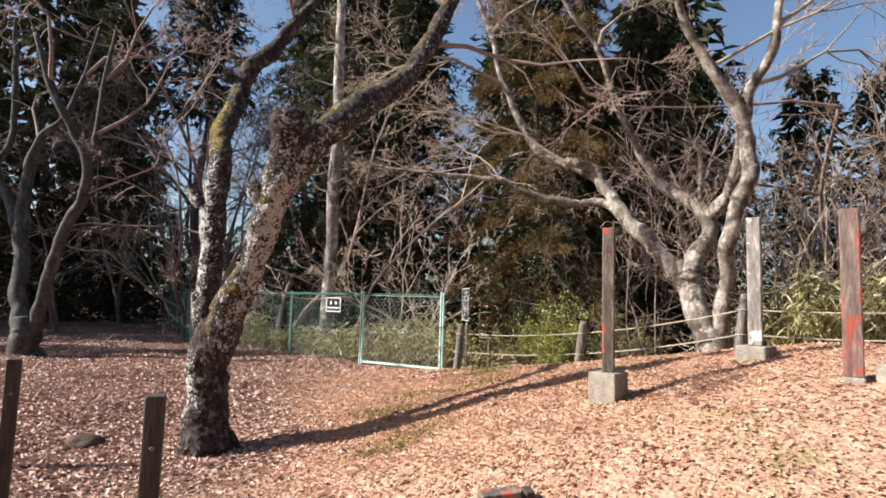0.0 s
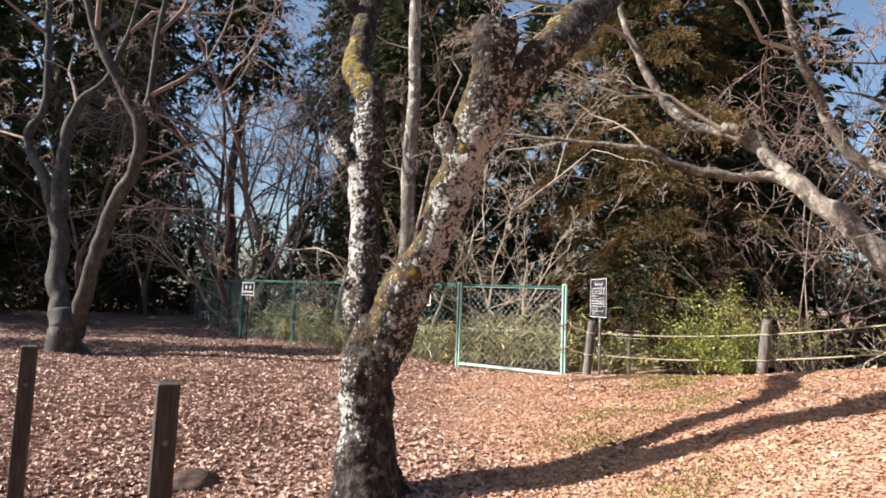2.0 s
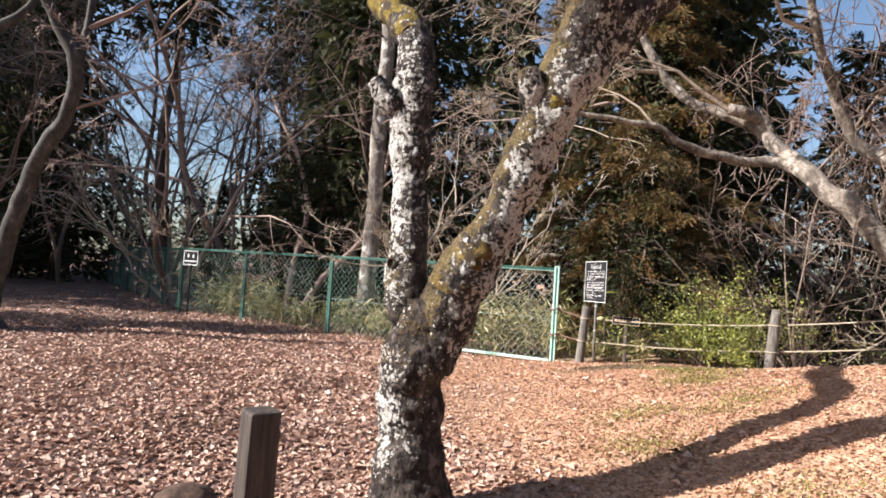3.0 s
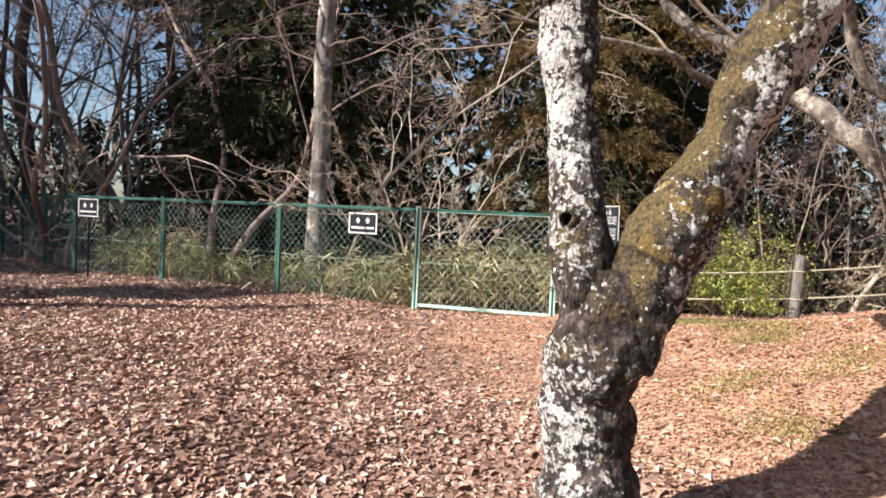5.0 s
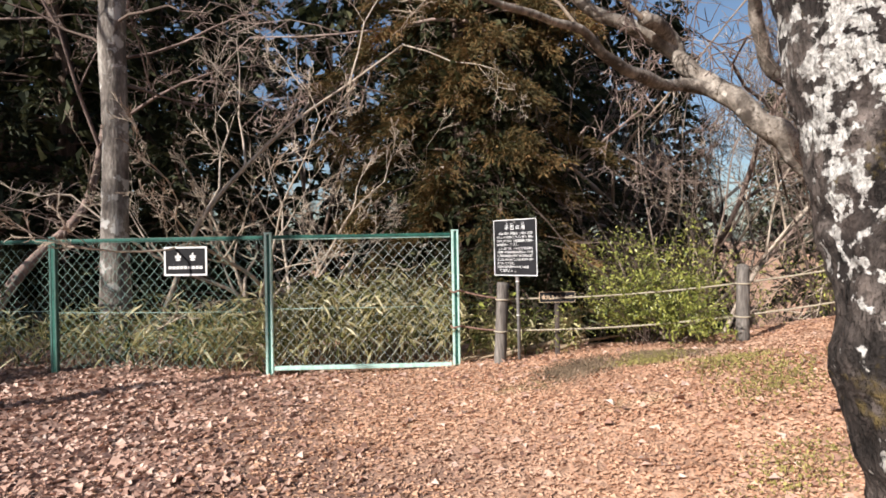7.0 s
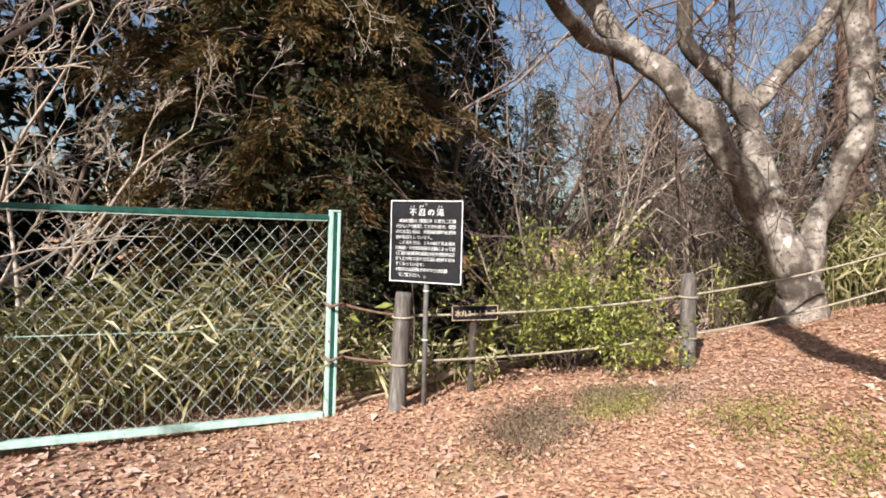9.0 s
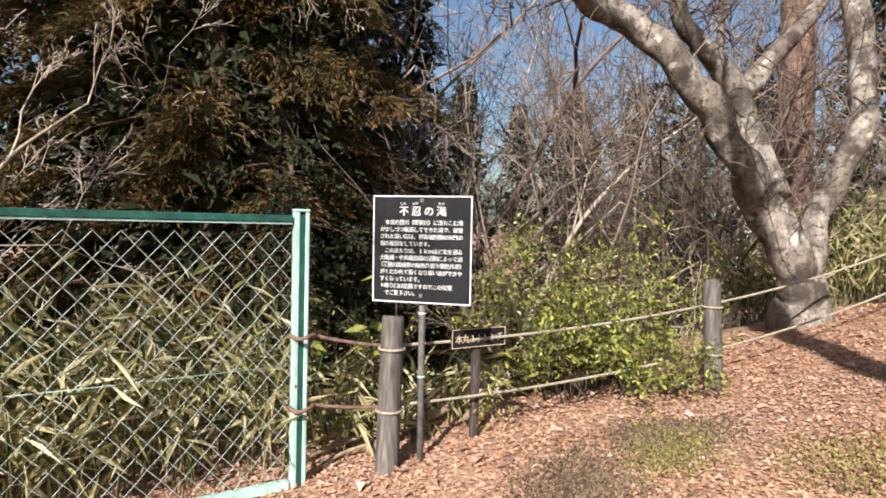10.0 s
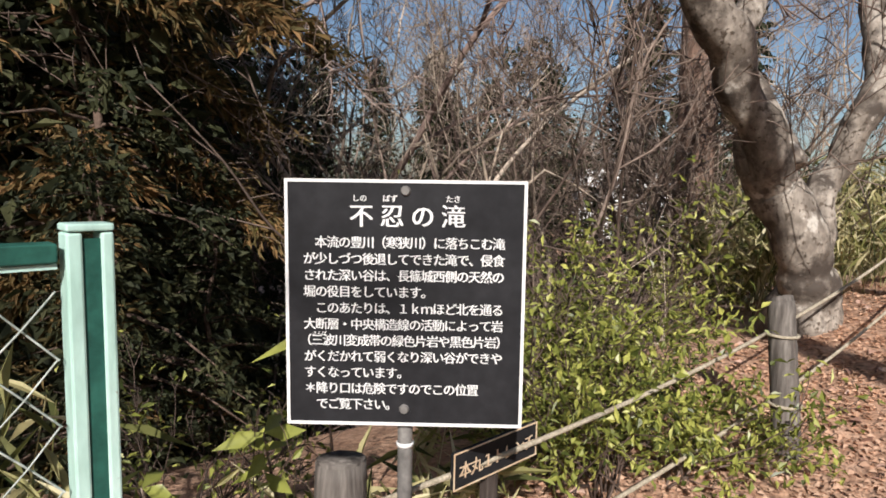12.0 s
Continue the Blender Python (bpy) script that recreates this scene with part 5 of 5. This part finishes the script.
def grass_clump(rng, spots, tall, name, label, n_leaf=10, length=0.19, width=0.021):
    """Bamboo grass: leaning canes with long narrow leaves."""
    canes, at, way = [], [], []
    for x, y in spots:
        z = hz(x, y)
        h = tall * rng.uniform(0.55, 1.15)
        a = rng.uniform(0, 6.28)
        tip = np.array([x + 0.22 * h * math.cos(a), y + 0.22 * h * math.sin(a), z + h])
        root = np.array([x, y, z - 0.03])
        canes.append(np.column_stack([np.array([root, (root + tip) / 2 + (0, 0, 0.03), tip]), [0.003, 0.0028, 0.0015]]))
        for u in rng.uniform(0.35, 1.0, n_leaf):
            at.append(root + (tip - root) * u)
            b = rng.uniform(0, 6.28)
            way.append((0.8 * math.cos(b), 0.8 * math.sin(b), rng.uniform(-1.3, 0.9)))
    n = len(at)
    v1, f1 = leaves(rng, np.array(at), np.array(way), rng.uniform(0.6, 1.4, n) * length, rng.uniform(0.6, 1.3, n) * width, 0.3)
    v2, f2 = joined([tube(c, 3, cap=False) for c in canes])
    f2 = np.concatenate([f2[:, [0, 1, 2]], f2[:, [0, 2, 3]]])
    v, f = joined([(v1, f1), (v2, f2)])
    return link(name, mesh_from(name, v, f, M_SASA, False), None, label, "bamboo grass", kind="stuff")


rng = np.random.default_rng(5)


def along(a, b, n, near, far, rng):
    """Random spots beside the line a-b, on its further side."""
    a, b = np.array(a), np.array(b)
    e = (b - a) / np.linalg.norm(b - a)
    nrm = np.array([-e[1], e[0]])
    if nrm @ np.array([0.5, 0.85]) < 0:
        nrm = -nrm
    return [tuple(a + (b - a) * rng.uniform(0, 1) + nrm * rng.uniform(near, far)) for _ in range(n)]


grass_clump(rng, along((-0.02, 10.17), (-1.5, 11.15), 240, 0.12, 1.2, rng), 0.84, "bamboo_grass", "pale green and straw bamboo grass behind the gate")
grass_clump(rng, along((-1.5, 11.15), (-3.0, 12.5), 130, 0.12, 1.0, rng), 0.6, "bamboo_grass", "pale green bamboo grass behind the fence")
grass_clump(rng, along((-4.6, 13.8), (-6.0, 15.0), 120, 0.15, 1.0, rng), 0.75, "bamboo_grass", "pale green bamboo grass behind the fence")
grass_clump(rng, along((-3.0, 12.5), (-4.6, 13.8), 70, 0.15, 0.8, rng), 0.5, "bamboo_grass", "sparse bamboo grass behind the fence")
grass_clump(rng, along((3.9, 7.0), (8.5, 3.2), 500, 0.25, 1.5, rng), 1.05, "bamboo_grass", "tall straw-coloured bamboo grass beyond the rope")
grass_clump(rng, along((3.8, 7.95), (4.9, 6.8), 170, 0.1, 1.1, rng), 1.0, "bamboo_grass", "tall straw-coloured bamboo grass beside the pale tree")
grass_clump(rng, along((0.1, 10.1), (1.0, 9.4), 45, 0.15, 0.7, rng), 0.4, "bamboo_grass", "low bamboo grass beyond the rope")


def evergreen(rng, x, y, rx, tall, n, label):
    root = link("evergreen_shrub", None, label=label, category="shrub")
    root.location = (x, y, hz(x, y) - 0.05)
    out = []
    for _ in range(17):
        a, k = rng.uniform(0, 6.28), rng.uniform(0.1, 1)
        sprout(rng, (0.1 * math.cos(a), 0.1 * math.sin(a), 0), (k * rx * math.cos(a), k * rx * math.sin(a), tall * rng.uniform(0.35, 0.95)), tall * rng.uniform(0.5, 1.0), 0.008, 2, out, spread=0.7, lift=0.05, kids=5)
    link("twig_mass", twigs_mesh("twig_mass", out, M_TWIG, 0.0018), root, kind="stuff")
    ends = np.concatenate([np.array(r)[2:, :3] for r in out if r[0][3] < 0.006])
    pick = rng.integers(0, len(ends), n)
    at = ends[pick] + rng.normal(0, 0.035, (n, 3))
    way = rng.normal(0, 1, (n, 3)) + np.array([0, 0, 0.25])
    v, f = leaves(rng, at, way, rng.uniform(0.026, 0.058, n), rng.uniform(0.012, 0.025, n), 0.2)
    link("foliage", mesh_from("foliage", v, f, M_SHRUB, False), root)
    return root


evergreen(rng, 1.7, 9.12, 0.6, 0.62, 3800, "bright green leafy evergreen shrub at the rope fence")
evergreen(rng, 1.55, 9.35, 0.42, 0.8, 2300, "bright green leafy evergreen shrub at the rope fence")
evergreen(rng, 3.0, 10.3, 0.7, 1.3, 350, "sparse yellowing undergrowth on the ravine's edge")
evergreen(rng, 4.4, 9.7, 0.7, 1.3, 350, "sparse yellowing undergrowth on the ravine's edge")
evergreen(rng, 1.8, 9.5, 0.55, 1.1, 2600, "taller thin evergreen shrub with yellow-green leaves")

# fallen leaves on the clearing
rng = np.random.default_rng(8)


def litter(n, cx, sx, cy, sy, name, label, size, material, side, tilt, up):
    """Fallen leaves; side 1 keeps to the sandy mound, -1 to the darker ground left of it, 0 to neither."""
    x, y = rng.normal(cx, sx, n), rng.normal(cy, sy, n)
    left_share = smooth01((-1.0 - x + 0.5 * np.sin(y * 1.3) + 0.4 * np.sin(x * 2.3 + y)) / 1.8)
    chance = left_share if side < 0 else 1 - 0.93 * left_share if side > 0 else np.ones(n)
    keep = (0.653 * x + 0.757 * (y - 10.17) < 0.8) & (rng.uniform(0, 1, n) < chance)
    x, y = x[keep], y[keep]
    n = len(x)
    at = np.column_stack([x, y, height(x, y) + rng.uniform(0.002, 0.012, n)])
    a = rng.uniform(0, 6.28, n)
    way = np.column_stack([np.cos(a), np.sin(a), rng.normal(0, tilt, n)])
    L = rng.uniform(0.5, 1.3, n) * size
    v, f = leaves(rng, at, way, L, L * rng.uniform(0.5, 0.95, n), 0.25, up=np.array([0, 0, up]))
    return link(name, mesh_from(name, v, f, material, False), ground, label, kind="stuff")


litter(125000, -0.1, 2.6, 6.6, 2.8, "fallen_leaves", "dry tan fallen leaves on the mound", 0.033, M_LITTER, 1, 0.10, 3.0)
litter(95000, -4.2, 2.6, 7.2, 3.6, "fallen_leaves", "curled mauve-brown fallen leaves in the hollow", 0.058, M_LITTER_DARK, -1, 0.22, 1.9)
litter(26000, -6.0, 6.5, 11.0, 6.0, "fallen_leaves", "dry brown fallen leaves", 0.068, M_LITTER_DARK, 0, 0.2, 2.0)


def moss(x, y, rx, ry, n, material, name, label):
    """A soft-edged patch of short tufts."""
    a = np.column_stack([rng.normal(x, rx, n), rng.normal(y, ry, n)])
    at = np.column_stack([a, height(a[:, 0], a[:, 1]) + 0.016])
    way = np.column_stack([rng.normal(0, 0.7, n), rng.normal(0, 0.7, n), np.full(n, 0.8)])
    v, f = leaves(rng, at, way, rng.uniform(0.012, 0.028, n), rng.uniform(0.008, 0.016, n), 0.2)
    link(name, mesh_from(name, v, f, material, False), ground, label, kind="stuff")


M_MOSS = mat("olive_moss", [(0.1, (0.10, 0.09, 0.03)), (0.5, (0.22, 0.19, 0.06)), (0.9, (0.40, 0.34, 0.13))], scale=3, island=0.7, fine=0.2, bump=0, rough=0.9)
M_TUFTDARK = mat("dark_brown_tufts", [(0.1, (0.08, 0.056, 0.038)), (0.5, (0.17, 0.122, 0.08)), (0.9, (0.30, 0.22, 0.15))], scale=3, island=0.7, fine=0.2, bump=0, rough=0.9)
# olive moss patches, and darker brown ones on the bare ground
MOSS = ((0.35, 8.98, 0.19, 0.14, 2600, M_TUFTDARK), (0.85, 8.66, 0.16, 0.11, 1800, M_MOSS), (0.95, 8.75, 0.12, 0.09, 1500, M_TUFTDARK), (0.75, 7.94, 0.2, 0.14, 900, M_MOSS), (0.52, 7.5, 0.22, 0.12, 900, M_MOSS), (0.1, 8.8, 0.15, 0.1, 500, M_TUFTDARK),
        (-0.3, 7.0, 0.2, 0.12, 600, M_MOSS), (-0.55, 6.35, 0.2, 0.14, 700, M_MOSS), (0.4, 6.76, 0.25, 0.12, 600, M_MOSS), (-0.25, 5.3, 0.25, 0.14, 700, M_MOSS), (-0.45, 5.0, 0.2, 0.1, 500, M_MOSS), (1.1, 8.5, 0.12, 0.09, 400, M_TUFTDARK))
for x, y, rx, ry, n, m in MOSS:
    moss(x, y, rx, ry, n, m, "moss_patch", "ground patch of short olive and dark brown tufts")


# ---- loose things ----


M_ROCK = mat("leaf_stained_rock", [(0.3, (0.04, 0.025, 0.019)), (0.5, (0.085, 0.053, 0.04)), (0.7, (0.16, 0.10, 0.075))], scale=9, fine=0.4, bump=0.6, bump_scale=30)


def stone(x, y, r, label):
    bm = bmesh.new()
    bmesh.ops.create_icosphere(bm, subdivisions=3, radius=r)
    for v in bm.verts:
        v.co *= 1 + 0.35 * noise.noise(v.co * 2.2 / r * 0.5) + 0.08 * noise.noise(v.co * 8 / r * 0.5)
        v.co.z *= 0.5
    ob = link("rock", bm_mesh("rock", bm, M_ROCK, True), None, label, "rock")
    ob.location = (x, y, hz(x, y) + 0.1 * r)


stone(-3.46, 6.1, 0.17, "low brown rock among the fallen leaves")

timber = link("fallen_timber", None, label="short piece of red-painted timber lying in the leaves", category="timber")
timber.matrix_basis = pose(0.34, 3.34, hz(0.34, 3.34) + 0.045, 6, -4, 14)
bm = bmesh.new()
box(bm, (0.22, 0.10, 0.09), (0, 0, 0.03), 0.008)
part("block", bm, M_REDPOST, timber)
bm = bmesh.new()
box(bm, (0.05, 0.09, 0.07), (0.165, 0, 0.03), 0.006)
part("charred_end", bm, M_DARKPOST, timber)


def dead_branch(nodes, label):
    v, f = tube(spline(nodes, 6), 10, 0.12, 9)
    link("dead_branch", mesh_from("dead_branch", v, f, M_DEADWOOD), None, label, "branch", "dead branches beyond the rope")


for a, b, r in (((0.42, 10.05), (1.25, 9.75), 0.035), ((0.15, 10.35), (0.75, 10.05), 0.018), ((0.9, 9.75), (1.7, 9.6), 0.022), ((0.2, 10.2), (0.65, 9.95), 0.012)):
    n = [(a[0] + (b[0] - a[0]) * k, a[1] + (b[1] - a[1]) * k + 0.04 * math.sin(5 * k), hz(a[0] + (b[0] - a[0]) * k, a[1] + (b[1] - a[1]) * k) + r * 0.8 + 0.08 * k, r * (1 - 0.6 * k)) for k in (0, 0.3, 0.6, 1.0)]
    dead_branch(n, "bleached dead branch lying beyond the rope")

heap_out = []
rng = np.random.default_rng(15)
for _ in range(60):
    a = rng.uniform(0, 6.28)
    x, y = rng.normal(1.95, 0.16), rng.normal(4.5, 0.07)
    sprout(rng, (x, y, hz(x, y) + 0.02), (math.cos(a), math.sin(a), 0.25), rng.uniform(0.1, 0.22), 0.003, 1, heap_out, lift=-0.05, kids=3)
link("twig_heap", twigs_mesh("twig_heap", heap_out, M_ROPERED, 0.0015), None, "small heap of reddish dead twigs", "twigs", kind="stuff")

pine = link("pine_tree", None, label="thick reddish pine trunk beyond the ravine's edge", category="tree")
v, f = tube(spline([(9.2, 7.55, hz(9.2, 7.55) - 0.3, 0.36), (9.2, 7.55, 1.5, 0.29), (9.25, 7.6, 5, 0.26), (9.2, 7.65, 10, 0.19), (9.3, 7.65, 15, 0.07)], 8), 18, 0.08, 4)
M_PINE = mat("red_pine_bark", [(0.3, (0.09, 0.055, 0.042)), (0.55, (0.22, 0.14, 0.105)), (0.75, (0.37, 0.26, 0.20))], scale=5, stretch=(1.5, 1.5, 0.5), fine=0.4, bump=0.9, bump_scale=16, dist=0.03)
link("trunk", mesh_from("trunk", v, f, M_PINE), pine)
out = []
for i in range(22):
    a = i * 2.4
    sprout(rng, (9.22, 7.6, 6.5 + i * 0.36), (math.cos(a), math.sin(a), 0.3), 2.2, 0.04, 2, out, spread=0.8, lift=0.0, kids=5)
link("twig_mass", twigs_mesh("twig_mass", out, M_TWIG, 0.003), pine, kind="stuff")
evergreen(rng, 0.95, 10.75, 0.4, 0.75, 450, "dark broad-leaved evergreen bush below the rope")
evergreen(rng, 3.0, 9.6, 0.6, 0.9, 500, "thin evergreen undergrowth on the ravine's edge")
evergreen(rng, 4.2, 8.7, 0.5, 0.8, 600, "thin evergreen undergrowth on the ravine's edge")


def house(x, y, z, turn):
    root = link("house", None, label="distant white house with a grey roof beyond the trees", category="house")
    root.matrix_basis = pose(x, y, z, 0, 0, turn)
    bm = bmesh.new()
    box(bm, (9, 7, 5.5), (0, 0, 0.25), 0.03)
    wall = part("wall", bm, M_WHITE, root)
    bm = bmesh.new()
    vs = [bm.verts.new(p) for p in ((-5, -4, 3), (5, -4, 3), (5, 4, 3), (-5, 4, 3), (-5, 0, 5), (5, 0, 5))]
    for q in ((0, 1, 5, 4), (2, 3, 4, 5), (0, 4, 3), (1, 2, 5), (3, 2, 1, 0)):
        bm.faces.new([vs[k] for k in q])
    part("roof", bm, M_STEELGREY, root)
    for k in (-3, 0, 3):
        bm = bmesh.new()
        box(bm, (1.4, 0.06, 1.2), (k, -3.52, 1.2), 0.02)
        part("window", bm, M_GREENDARK, wall)


house(46, 4.5, hz(46, 4.5) + 2.2, 95)


def leafy_sprig(x, y, z, n, length, width, label, rng):
    root = link("broadleaf_sprig", None, label=label, category="plant")
    g = hz(x, y)
    rows = spline([(x, y, g - 0.03, 0.006), (x + 0.03, y, (g + z) / 2, 0.005), (x, y + 0.03, z, 0.003)], 6)
    v, f = tube(rows, 6)
    link("stalk", mesh_from("stalk", v, f, M_TWIG), root)
    for i in range(n):
        a = i * 2.4
        at = np.array([[x, y + 0.03, z - 0.06 * (i // 3)]])
        v, f = leaves(rng, at, np.array([[math.cos(a), math.sin(a), rng.uniform(-0.35, 0.25)]]), np.array([length * rng.uniform(0.8, 1.2)]), np.array([width]), 0.15)
        link("leaf", mesh_from("leaf", v, f, M_SHRUB, True), root)


rng = np.random.default_rng(77)
leafy_sprig(0.75, 10.25, 1.02, 9, 0.13, 0.05, "sprig of broad glossy green leaves beyond the rope", rng)
leafy_sprig(0.55, 10.5, 0.92, 8, 0.12, 0.045, "sprig of broad glossy green leaves beyond the rope", rng)
leafy_sprig(0.62, 10.02, 1.36, 2, 0.2, 0.035, "single bamboo cane with two yellow-green leaves", rng)
